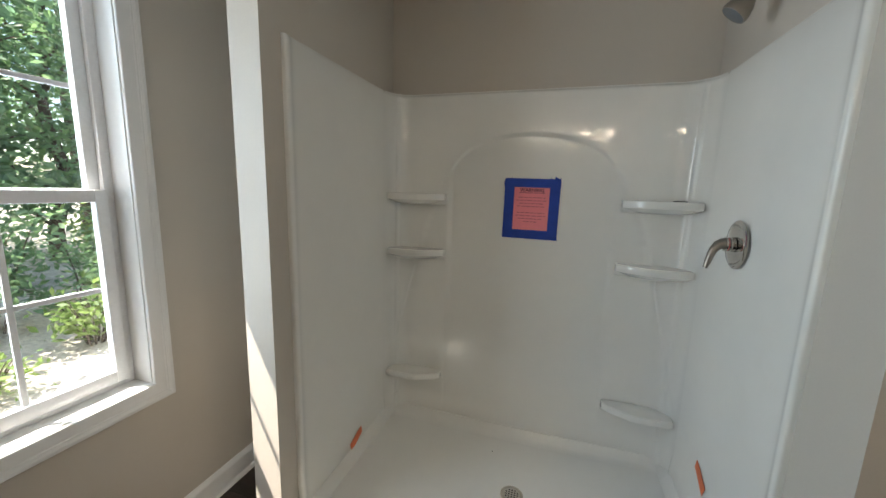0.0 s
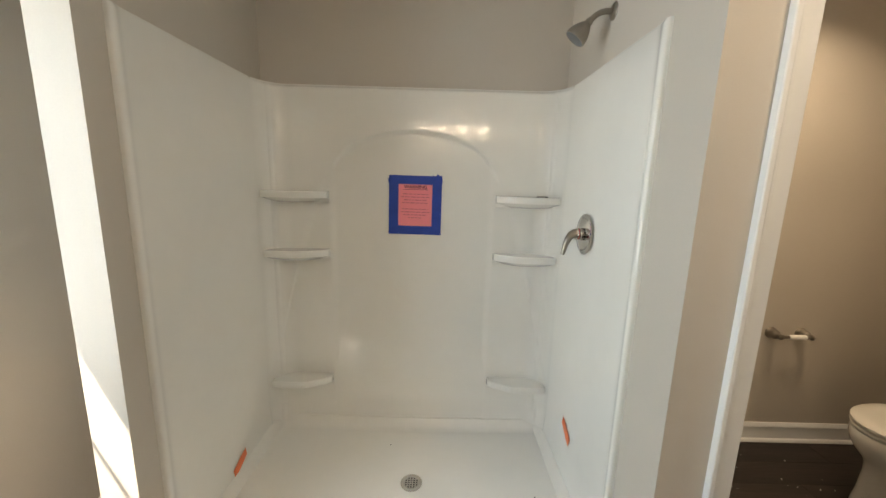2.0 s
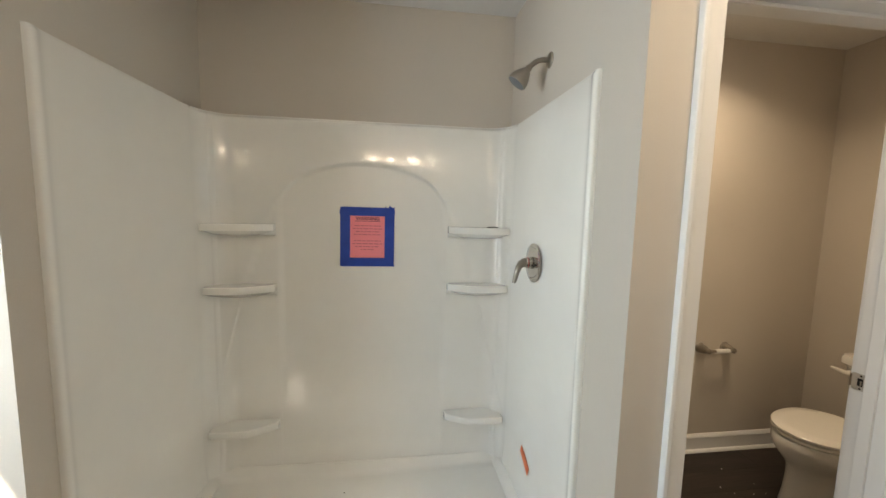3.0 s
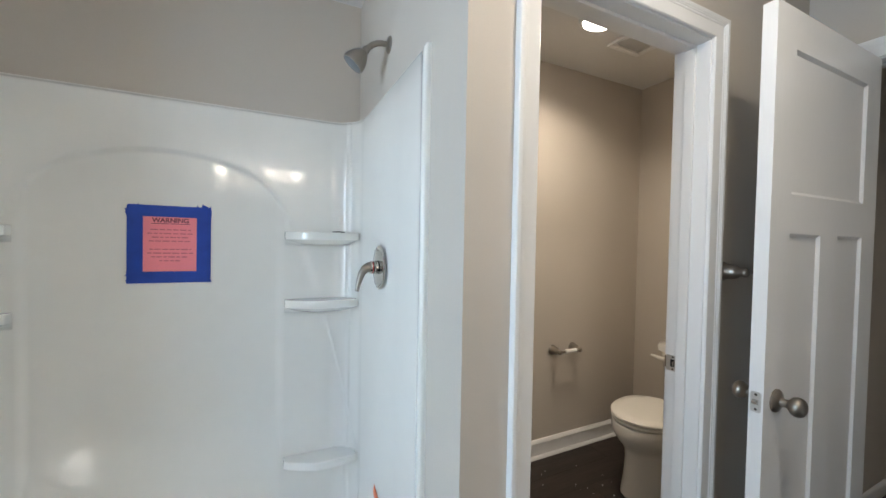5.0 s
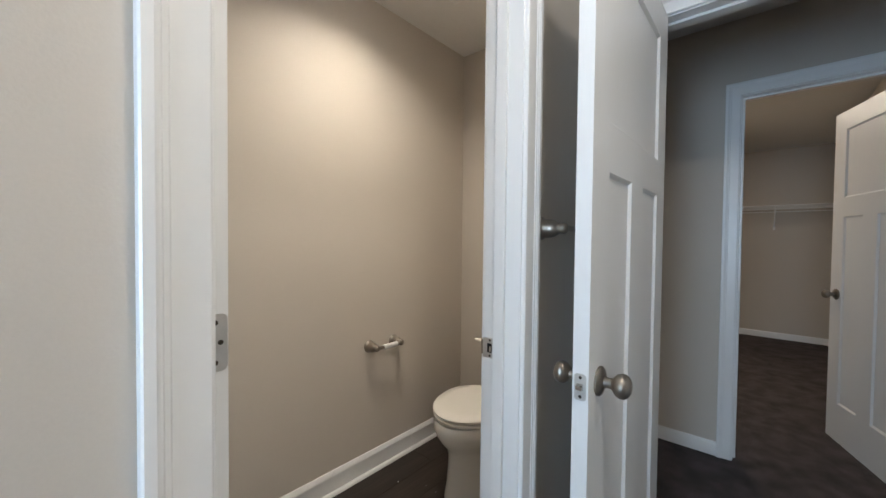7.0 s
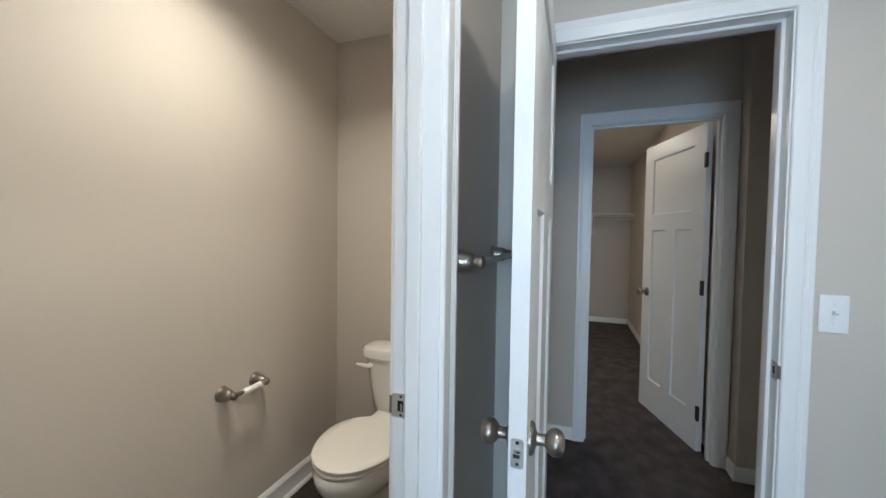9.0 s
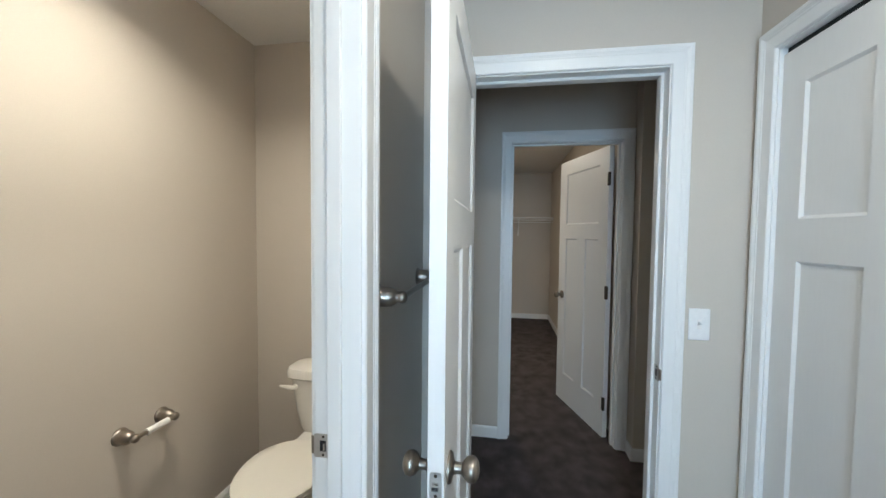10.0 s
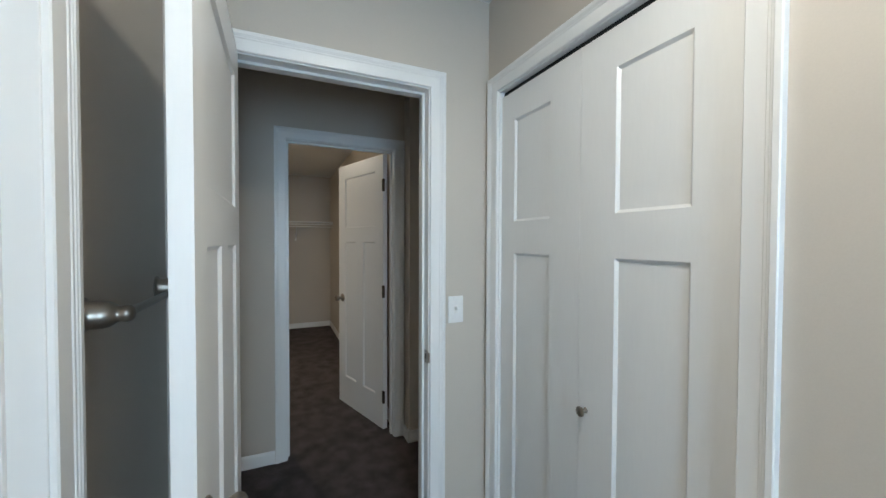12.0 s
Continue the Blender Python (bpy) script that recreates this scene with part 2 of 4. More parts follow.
wall("wall_closet_door", [(XH, XHB, CY1 + J, YF, 0, H), (XH, XHB, YC, CY0 - J, 0, H), (XH, XHB, CY0 - J, CY1 + J, DH + J, H)])
wall("wall_hall_nib", [(3.315, XH, YC, -2.188, 0, H)], label="short greige return wall beside the closet door")
wall("wall_closet_right", [(XHB, XC, YC, -2.15, 0, H)])
wall("wall_closet_side", [(XHB, XC + 0.12, -0.60, -0.48, 0, H)])
wall("wall_closet_near", [(XHB - 0.115, XHB, YFB, -0.48, 0, H)])
wall("wall_closet_end", [(XC, XC + 0.12, YC, -0.60, 0, H)])
wall("ceiling", [(XWB, XHB, -3.62, 0.20, H, H + 0.12)], CEIL, "white painted ceiling", "ceiling")
wall("ceiling_closet", [(XHB, XC + 0.12, YC - 0.12, -0.48, 2.445, H + 0.12)], CEIL, "white painted closet ceiling", "ceiling")
wall("floor", [(XWB, XEB, -3.62, 0.20, -0.12, -0.006), (XEB, 2.905, YFB, 0.2, -0.12, -0.006)], SUBFLOOR, "dark wood plank floor", "floor")
# carpet: a fine uneven pile
def carpet():
    bm = bmesh.new()
    x0, x1, y0, y1, n, k = XE + 0.06, XC, YC, -0.60, 190, 64
    rows = []
    for i in range(n + 1):
        row = []
        for j in range(k + 1):
            x, y = x0 + (x1 - x0) * i / n, y0 + (y1 - y0) * j / k
            row.append(bm.verts.new((x, y, 0.012 + 0.0012 * noise.noise((x * 9, y * 9, 0)) + 0.0012 * noise.noise((x * 31, y * 31, 3)))))
        rows.append(row)
    for a, b in zip(rows, rows[1:]):
        for j in range(k):
            bm.faces.new((a[j], b[j], b[j + 1], a[j + 1]))
    return tagged(part("floor_carpet", bm, CARPET), "dark brown cut-pile carpet", "carpet", kind="structure")


carpet()

# ---------------------------------------------------------------- trim
CASE = ((0.0, 0.0), (0.0, 0.0085), (0.003, 0.0115), (0.0405, 0.0135), (0.0425, 0.0155), (0.0475, 0.0160), (0.0495, 0.0180), (0.0530, 0.0183), (0.0550, 0.0200), (0.0655, 0.0200), (0.068, 0.0175), (0.068, 0.0))
BASE = ((0.0, 0.0), (0.011, 0.0), (0.011, 0.087), (0.0145, 0.089), (0.0145, 0.093), (0.011, 0.099), (0.007, 0.110), (0.0035, 0.114), (0.0, 0.114))
LOW = ((0.0, 0.0), (0.012, 0.0), (0.012, 0.066), (0.009, 0.076), (0.005, 0.082), (0.0, 0.083))
SHOE = ((0.013, 0.0), (0.028, 0.0), (0.0275, 0.006), (0.024, 0.013), (0.018, 0.0175), (0.013, 0.018))


def casing_piece(a, b, sa, sb, m):
    """The casing's profile from a to b on its inner edge; sa, sb: how the ends are mitred (outwards per width)."""
    bm = bmesh.new()
    a, b = Vector(a), Vector(b)
    along = (b - a).normalized()
    out = Vector((-along.y, along.x))
    rings = []
    for p, s in ((a, sa), (b, sb)):
        rings.append([m @ Vector((*(p + out * w + along * (s * w)), d)) for w, d in CASE])
    return loft(bm, rings)


def door_trim(name, m, width, depth, stop_at, bottom=0.0, both=True, top=DH):
    """Jamb boards, stop and casing of a doorway. m: x along the wall, y up, z out of the wall; the opening starts at x = 0."""
    t = thing(name, Matrix.Identity(4), "white painted door casing and jamb around a doorway", "door frame", kind="structure")
    r = 0.005
    for side in ((1, -1) if both else (1,)):
        mm = m if side == 1 else m @ Matrix.Translation((0, 0, -depth)) @ Matrix.Diagonal((1, 1, -1, 1))
        part("casing", casing_piece((-r, bottom), (-r, top + r), 0, 1, mm), TRIM, t)
        part("casing", casing_piece((-r, top + r), (width + r, top + r), -1, 1, mm), TRIM, t)
        part("casing", casing_piece((width + r, top + r), (width + r, bottom), -1, 0, mm), TRIM, t)

    def board(x0, x1, y0, y1, z0, z1, name="jamb"):
        part(name, box(bmesh.new(), x0, x1, y0, y1, z0, z1, bevel=0.0012, seg=1, m=m), TRIM, t, smooth=False)
    board(-J, 0, bottom, top, -depth, 0)
    board(width, width + J, bottom, top, -depth, 0)
    board(-J, width + J, top, top + J, -depth, 0)
    if stop_at is not None:
        s0, s1 = stop_at
        board(0, 0.011, bottom, top, s0, s1, "door_stop")
        board(width - 0.011, width, bottom, top, s0, s1, "door_stop")
        board(0.011, width - 0.011, top - 0.011, top, s0, s1, "door_stop")
    return t


def frame_m(origin, along, out):
    a, o = Vector(along), Vector(out)
    return Matrix.Translation(origin) @ Matrix((a, (0, 0, 1), o)).transposed().to_4x4()


wc_frame = door_trim("door_frame_1", frame_m((WX0, YF, 0), (1, 0, 0), (0, -1, 0)), WX1 - WX0, YFB - YF, (-0.078, -0.045))
hall_frame = door_trim("door_frame_2", frame_m((XE, HY1, 0), (0, -1, 0), (-1, 0, 0)), HY1 - HY0, XEB - XE, (-0.078, -0.045))
door_trim("door_frame_3", frame_m((XH, CY1, 0), (0, -1, 0), (-1, 0, 0)), CY1 - CY0, XHB - XH, (-0.070, -0.040))
door_trim("door_frame_4", frame_m((BX1, YS, 0), (-1, 0, 0), (0, 1, 0)), BX1 - BX0, 0.115, None, both=False)


def moulding(profile, a, b, inward, z=0.0):
    """A run of moulding from a to b; inward is the way it stands out of its wall."""
    a, b, o = Vector((*a, z)), Vector((*b, z)), Vector((*inward, 0))
    return loft(bmesh.new(), [[p + o * d + Vector((0, 0, h)) for d, h in profile] for p in (a, b)])


def baseboard(a, b, inward, profile=BASE, shoe=True, z=0.0):
    ob = part("baseboard", moulding(profile, a, b, inward, z=z), TRIM)
    tagged(ob, "white painted baseboard along the wall", "baseboard", kind="structure")
    if shoe:
        part("shoe_moulding", moulding(SHOE, a, b, inward, z=z), TRIM, ob)


CW = 0.074
baseboard((0.885, YN), (WCX, YN), (0, -1))
baseboard((WCX, YFB), (WCX, YN - 0.013), (-1, 0))
baseboard((0.885, YFB), (0.885, YN - 0.013), (1, 0))
baseboard((WX1 + CW, YF), (XE, YF), (0, -1))
baseboard((XS1, YF), (WX0 - CW, YF), (0, -1))
baseboard((XW, -3.5), (XW, 0.0), (1, 0))
baseboard((XW, 0.0), (-0.885, 0.0), (0, -1))
baseboard((-0.885, -0.925), (-0.885, 0.0), (-1, 0))
baseboard((XE, -2.235), (XE, HY0 - CW), (-1, 0))
baseboard((1.0, YS), (BX0 - CW, YS), (0, 1))
baseboard((1.0, -3.5), (1.0, YS), (-1, 0))
baseboard((XW, -3.5), (1.0, -3.5), (0, 1))
baseboard((XH, CY1 + CW), (XH, YF), (-1, 0), LOW, False, 0.008)
baseboard((XEB, YC), (3.303, YC), (0, 1), LOW, False, 0.008)
baseboard((3.315, YC), (3.315, -2.176), (-1, 0), LOW, False, 0.008)
baseboard((3.315, -2.188), (XH - 0.02, -2.188), (0, 1), LOW, False, 0.008)
baseboard((XHB, -2.15), (XC, -2.15), (0, 1), LOW, False, 0.008)
baseboard((XC, YC), (XC, -0.6), (-1, 0), LOW, False, 0.008)
baseboard((XHB, -0.6), (XC, -0.6), (0, -1), LOW, False, 0.008)
baseboard((XEB, YF), (XH, YF), (0, -1), LOW, False, 0.008)

# ---------------------------------------------------------------- doors


def leaf_mesh(w, h, t, panels, recess=0.008, slope=0.009):
    """Stiles and rails in one board, with sunk fields on both faces; x along the leaf, y through it (0 to t), z up."""
    bm = bmesh.new()
    xs = sorted({0.0, w} | {v for p in panels for v in p[:2]})
    zs = sorted({0.0, h} | {v for p in panels for v in p[2:]})
    for y, inward in ((0.0, 1), (t, -1)):
        grid = {(x, z): bm.verts.new((x, y, z)) for x in xs for z in zs}
        for x0, x1 in zip(xs, xs[1:]):
            for z0, z1 in zip(zs, zs[1:]):
                if any(p[0] - 1e-6 <= x0 and x1 <= p[1] + 1e-6 and p[2] - 1e-6 <= z0 and z1 <= p[3] + 1e-6 for p in panels):
                    continue
                bm.faces.new((grid[x0, z0], grid[x1, z0], grid[x1, z1], grid[x0, z1]))
        for x0, x1, z0, z1 in panels:
            outer = [Vector(c) for c in ((x0, y, z0), (x1, y, z0), (x1, y, z1), (x0, y, z1))]
            s = slope
            inner = [Vector(c) for c in ((x0 + s, y + inward * recess, z0 + s), (x1 - s, y + inward * recess, z0 + s), (x1 - s, y + inward * recess, z1 - s), (x0 + s, y + inward * recess, z1 - s))]
            loft(bm, [outer, inner], cap=False)
    for a, b in (((0, 0), (w, 0)), ((w, 0), (w, h)), ((w, h), (0, h)), ((0, h), (0, 0))):
        bm.faces.new([bm.verts.new(c) for c in ((a[0], 0, a[1]), (b[0], 0, b[1]), (b[0], t, b[1]), (a[0], t, a[1]))])
    bmesh.ops.remove_doubles(bm, verts=bm.verts, dist=1e-5)
    return bm


def panel_mesh(p, t, recess=0.008, slope=0.009):
    x0, x1, z0, z1 = p
    return box(bmesh.new(), x0 + slope - 0.002, x1 - slope + 0.002, recess + 0.0002, t - recess - 0.0002, z0 + slope - 0.002, z1 - slope + 0.002)


KNOB = ((0.0, 0.0), (0.0335, 0.0), (0.0335, 0.004), (0.030, 0.008), (0.018, 0.011), (0.0125, 0.014), (0.0115, 0.022), (0.0125, 0.030), (0.018, 0.034),
        (0.0245, 0.040), (0.0275, 0.048), (0.0270, 0.055), (0.0235, 0.062), (0.015, 0.067), (0.006, 0.0685), (0.0, 0.0687))


def hinge(parent, m):
    """A butt hinge: leaf plate with screws and a barrel; local z runs along the pin."""
    plate = part("hinge", box(bmesh.new(), 0.002, 0.018, -0.0015, 0.0015, -0.044, 0.044, m=m), DARKMETAL, parent, "dark metal hinge")
    bm = bmesh.new()
    lathe(((0.0, -0.047), (0.006, -0.046), (0.006, 0.046), (0.0, 0.047)), 10, m, bm)
    part("hinge_pin", bm, DARKMETAL, plate)


def panel_door(name, m, w, h, label, knob_x=None, knob_z=0.905, t=0.035):
    d = thing(name, m, label, "door", kind="structure")
    sx, mid = 0.112, 0.12
    top = (sx, w - sx, 1.500, h - 0.112)
    half = (w - 2 * sx - mid) / 2
    ps = [top, (sx, sx + half, 0.235, 1.385), (w - sx - half, w - sx, 0.235, 1.385)]
    part("leaf", leaf_mesh(w, h, t, ps), DOOR, d, smooth=False)
    for p in ps:
        part("panel", panel_mesh(p, t), DOOR, d, smooth=False)
    if knob_x is not None:
        part("knob", lathe(KNOB, 32, pose(knob_x, 0, knob_z, 90, 0, 0)), NICKEL, d, "brushed nickel door knob with round rose")
        part("knob", lathe(KNOB, 32, pose(knob_x, t, knob_z, -90, 0, 0)), NICKEL, d, "brushed nickel door knob with round rose")
        ex = 0.0 if knob_x < w / 2 else w
        s = -1 if knob_x < w / 2 else 1
        lp = part("latch_plate", prism(rounded(0.025, 0.058, 0.006), 0.0024, m=pose(ex + 0.0012, t / 2, knob_z, 0, 0, 90)), SATIN, d, "nickel latch plate on the door's edge")
        bm = prism(((0, -0.008), (s * 0.011, -0.004), (s * 0.011, 0.004), (0, 0.008)), 0.013, m=pose(ex, t / 2 - 0.0065, knob_z))
        part("latch_bolt", bm, CHROME, lp)
        for dz in (-0.021, 0.021):
            part("screw", lathe(((0.0, 0.0), (0.0038, 0.0), (0.003, 0.0012), (0.0, 0.0014)), 10, pose(ex + s * 0.0012, t / 2, knob_z + dz, 0, 90 * s, 0)), DARKMETAL, lp)
    return d


LW = 0.696
hall_door = panel_door("door_1", pose(XE - 0.006 - 0.735, -1.243, 0.012), 0.735, 2.026,
                       "white three-panel door standing open beside a towel bar", knob_x=0.066)
for hz in (0.24, 1.02, 1.80):
    hinge(hall_door, pose(0.741, 0.0365, hz, 0, 0, 180))
closet_door = panel_door("door_2", pose(XHB + 0.015, CY0 + 0.012, 0.018, 0, 0, 18.0), LW, 2.026,
                         "white three-panel closet door standing open on brown carpet", knob_x=LW - 0.066)
for hz in (0.24, 1.02, 1.80):
    hinge(closet_door, pose(-0.005, 0.036, hz, 0, 0, 0))
    part("hinge_plate", box(bmesh.new(), -0.016, -0.002, 0.030, 0.033, hz - 0.044, hz + 0.044), DARKMETAL, closet_door)

wc_door = panel_door("door_4", pose(1.021, YFB + 0.012, 0.012, 0, 0, 90), 0.70, 2.026,
                     "white three-panel door standing open inside the toilet room", knob_x=0.634)
for hz in (0.24, 1.065, 1.80):
    hl = part("hinge", prism(rounded(0.0275, 0.086, 0.008), 0.0018, m=pose(0.0, 0.01525, hz, 0, 0, 90)), SATIN, wc_door, "nickel hinge leaf on the door's edge")
    part("hinge_pin", lathe(((0.0, -0.046), (0.0062, -0.045), (0.0062, 0.045), (0.0, 0.046)), 10, pose(-0.006, 0.040, hz)), NICKEL, hl)
    for dz, dy in ((-0.03, 0.018), (0.0, 0.011), (0.03, 0.018)):
        part("screw", lathe(((0.0, 0.0), (0.004, 0.0), (0.003, 0.001), (0.0, 0.0011)), 10, pose(-0.0018, dy, hz + dz, 0, -90, 0)), DARKMETAL, hl)

fold = thing("door_3", pose(BX1, YS - 0.012, 0.012), "white two-leaf folding closet door with four sunk panels, shut", "door", kind="structure")
FW, FH = (BX1 - BX0) / 2 - 0.003, 2.009
for k, FX in enumerate((0.090, 0.133)):
    fields = [(FX, FX + 0.214, z0, z1) for z0, z1 in ((1.479, 1.893), (0.21, 1.350))]
    hold = part("leaf", leaf_mesh(FW, FH, 0.035, fields), DOOR, fold, smooth=False)
    hold.matrix_parent_inverse = Matrix.Identity(4)
    hold.matrix_basis = pose(-0.002 - k * (FW + 0.001), 0.0, 0, 0, 0, 180)
    for p in fields:
        part("panel", panel_mesh(p, 0.035), DOOR, hold, smooth=False)
part("knob", lathe(((0.0, 0.0), (0.009, 0.0), (0.007, 0.004), (0.006, 0.012), (0.011, 0.017), (0.0155, 0.021), (0.016, 0.025), (0.012, 0.029), (0.0, 0.031)), 24,
                   pose(1.776 - BX1, 0.0, 0.868, -90, 0, 0)), NICKEL, fold, "small round nickel pull knob")
# black strip stands for the shaded gap between the leaves and the head
part("track_gap", boxes((-(BX1 - BX0), 0, -0.045, -0.012, 2.011, 2.031)), BLACK, fold, "black strip for the folding door's head rail and shaded gap")
# ---------------------------------------------------------------- shower
SX0, SX1, SH = -0.748, 0.743, 1.903        # surround, inner faces and top
SC = (SX0 + SX1) / 2
HALF, COVE = (SX1 - SX0) / 2, 0.125      # half width, corner radius


def smooth(a, b, v):
    u = min(1.0, max(0.0, (v - a) / (b - a)))
    return u * u * (3 - 2 * u)


def back_depth(x, z):
    """How far the moulded back stands forward of its plane: arched sunk field, rounded corner columns, swollen foot."""
    u = abs(x - SC)
    arch_top = 1.700 - 0.145 * (u / 0.42) ** 2.2
    arch_top -= 0.06 * max(0.0, (u - 0.30) / 0.12) ** 2
    side = smooth(0.390, 0.430, u)
    top = smooth(arch_top - 0.022, arch_top + 0.003, z)
    low = 1 - smooth(0.40, 0.54, z)
    d = 0.012 * max(top, 0.45 * side, 0.30 * low) - 0.007
    d += 0.014 * (1 - smooth(0.13, 0.24, z))
    cove = min(1.0, max(0.0, (u - (HALF - COVE)) / COVE))
    d += COVE * (1 - math.sqrt(1 - 0.995 * cove * cove))             # round cove into the side
    d += 0.004 * smooth(0.690, 0.697, u) * (1 - smooth(0.703, 0.712, u))    # thin bead in the cove
    d -= 0.018 * smooth(SH - 0.02, SH, z)                           # rounded top edge
    return d


def surround_back():
    bm = bmesh.new()
    xs = sorted(set(np.round(np.concatenate([np.linspace(SX0, SX1, 90), SC + np.linspace(0.30, 0.45, 30), SC - np.linspace(0.30, 0.45, 30),
                                             SC + np.linspace(0.61, HALF, 44), SC - np.linspace(0.61, HALF, 44)]), 4)))
    zs = sorted(set(np.round(np.concatenate([np.linspace(0.115, SH, 120), np.linspace(1.52, 1.72, 50), np.linspace(SH - 0.02, SH, 8)]), 4)))
    rows = [[bm.verts.new((x, -back_depth(x, z), z)) for x in xs] for z in zs]
    rows.append([bm.verts.new((x, 0.028, SH + 0.001)) for x in xs])
    for a, b in zip(rows, rows[1:]):
        for i in range(len(xs) - 1):
            bm.faces.new((a[i], a[i + 1], b[i + 1], b[i]))
    return bm


def surround_side(x, s):
    """A flat side with a step near the corner and a round bead along its front edge; s: the way into the shower."""
    deep = abs(x - (XS0 if s > 0 else XS1)) + 0.001
    line = [(0.0, -0.105), (0.0, -0.125), (-0.004, -0.134), (-0.004, -0.60), (-0.004, -0.777), (-0.0034, -0.790), (-0.0018, -0.800), (0.0004, -0.808), (0.002, -0.815), (0.0022, -0.821),
            (0.0005, -0.827), (-0.003, -0.831), (-0.008, -0.832), (-deep, -0.832)]
    bm = bmesh.new()
    zs = [0.10, 0.14] + [0.14 + (SH - 0.012 - 0.14) * k / 20 for k in range(1, 21)] + [SH - 0.004, SH]
    rows = []
    for z in zs:
        cut = 0.006 * smooth(SH - 0.014, SH, z)
        flare = 0.010 * (1 - smooth(0.10, 0.20, z))
        rows.append([bm.verts.new((x + s * (d - cut + flare), y, z)) for d, y in line])
    rows.append([bm.verts.new((x - s * deep, y, SH + 0.001)) for d, y in line])
    for a, b in zip(rows, rows[1:]):
        for i in range(len(line) - 1):
            bm.faces.new((a[i], a[i + 1], b[i + 1], b[i]))
    return bm


def shelf_mesh(s):
    """A corner shelf: deep by the side wall, tapering towards the middle, with a soft edge and a sunk top."""
    w = 0.305
    plan = [(0.0, 0.01), (0.0, -0.090), (0.02, -0.096), (0.165, -0.098), (0.185, -0.093), (0.285, -0.044), (w - 0.012, -0.034), (w - 0.002, -0.026), (w, 0.01)]
    if s < 0:
        plan = [(-x, y) for x, y in plan]
    cx, cy = s * 0.15, -0.03
    rings = []
    for scale, z in ((0.50, -0.056), (0.74, -0.046), (0.90, -0.037), (0.985, -0.032), (1.0, -0.027), (1.0, -0.004), (0.992, 0.0), (0.975, 0.0015), (0.955, 0.002), (0.90, 0.002)):
        rings.append([(cx + (x - cx) * (scale if y < 0 else 1), y * scale if y < 0 else y, z) for x, y in plan])
    return loft(bmesh.new(), rings)


def pan_mesh():
    """The receptor: a sloped floor, upturned rims and a front threshold."""
    bm = bmesh.new()
    nx, ny = 60, 50
    dx, dy = 0.043, -0.417
    rows = []
    for j in range(ny + 1):
        row = []
        y = -0.91 + (0.91 + 0.02) * j / ny
        for i in range(nx + 1):
            x = SX0 - 0.01 + (SX1 - SX0 + 0.02) * i / nx
            edge = min(x - SX0 + 0.01, SX1 + 0.01 - x)
            back = 0.02 - y
            front = y + 0.91
            z = 0.058 + 0.018 * min(1, math.hypot(x - dx, y - dy) / 0.75)
            z += 0.055 * (1 - smooth(0.014, 0.055, edge)) + 0.050 * (1 - smooth(0.032, 0.068, back))
            z += 0.060 * (1 - smooth(0.05, 0.11, front))
            row.append(bm.verts.new((x, y, z)))
        rows.append(row)
    for a, b in zip(rows, rows[1:]):
        for i in range(nx):
            bm.faces.new((a[i], a[i + 1], b[i + 1], b[i]))
    front = [bm.verts.new((v.co.x, v.co.y, 0.0)) for v in rows[0]]
    for i in range(nx):
        bm.faces.new((rows[0][i], front[i], front[i + 1], rows[0][i + 1]))
    return bm


shower = thing("shower_surround", Matrix.Identity(4), "glossy white moulded shower surround with arched back and corner shelves", "shower")
part("back_panel", surround_back(), ACRYL, shower)
part("side_panel", surround_side(SX0, 1), ACRYL, shower)
part("side_panel", surround_side(SX1, -1), ACRYL, shower)
part("shower_pan", pan_mesh(), ACRYL, shower, "glossy white shower floor pan")
for s, x in ((1, SX0 + 0.012), (-1, SX1 - 0.012)):
    for z in (1.385, 1.085, 0.372):
        sh = part("shelf", shelf_mesh(s), ACRYL, shower)
        sh.matrix_parent_inverse = Matrix.Identity(4)
        sh.matrix_basis = pose(x, -0.012, z)

drain = thing("shower_drain", pose(0.043, -0.417, 0.059), "round nickel shower drain grate", "drain")
part("rim", lathe(((0.036, 0.0), (0.050, 0.0), (0.0505, 0.003), (0.046, 0.0045), (0.040, 0.003), (0.036, 0.002)), 32), CHROME, drain)
grate = bmesh.new()
lathe(((0.0, 0.001), (0.038, 0.001), (0.038, 0.0025), (0.0, 0.003)), 28, None, grate)
part("grate", grate, SATIN, drain)
for i in range(-2, 3):
    for j in range(-2, 3):
        if abs(i) + abs(j) < 4:
            part("hole", lathe(((0.0, 0.0022), (0.0036, 0.0022), (0.0036, 0.0034), (0.0, 0.0035)), 10, pose(0.0125 * i, 0.0125 * j, 0)), BLACK, drain)

head = thing("showerhead", pose(XS1, -0.44, 2.078), "brushed nickel shower head on a bent arm", "shower head")
part("flange", lathe(((0.0, 0.0), (0.031, 0.0), (0.031, 0.003), (0.026, 0.008), (0.016, 0.012), (0.0, 0.012)), 28, pose(0, 0, 0, 0, -90, 0)), NICKEL, head)
arm_pts = [(-0.0, 0, 0), (-0.030, 0.002, 0.0), (-0.048, 0.004, -0.004), (-0.064, 0.006, -0.013), (-0.078, 0.008, -0.026), (-0.088, 0.010, -0.036)]
part("arm", tube(arm_pts, 0.0105, 14), NICKEL, head)
down = Matrix.Translation((-0.083, 0.009, -0.031)) @ Vector((-0.62, 0.13, -0.78)).to_track_quat("Z", "Y").to_matrix().to_4x4()
part("ball_joint", lathe(((0.0, -0.004), (0.012, -0.004), (0.0145, 0.004), (0.0135, 0.012), (0.011, 0.016), (0.0, 0.016)), 22, down), NICKEL, head)
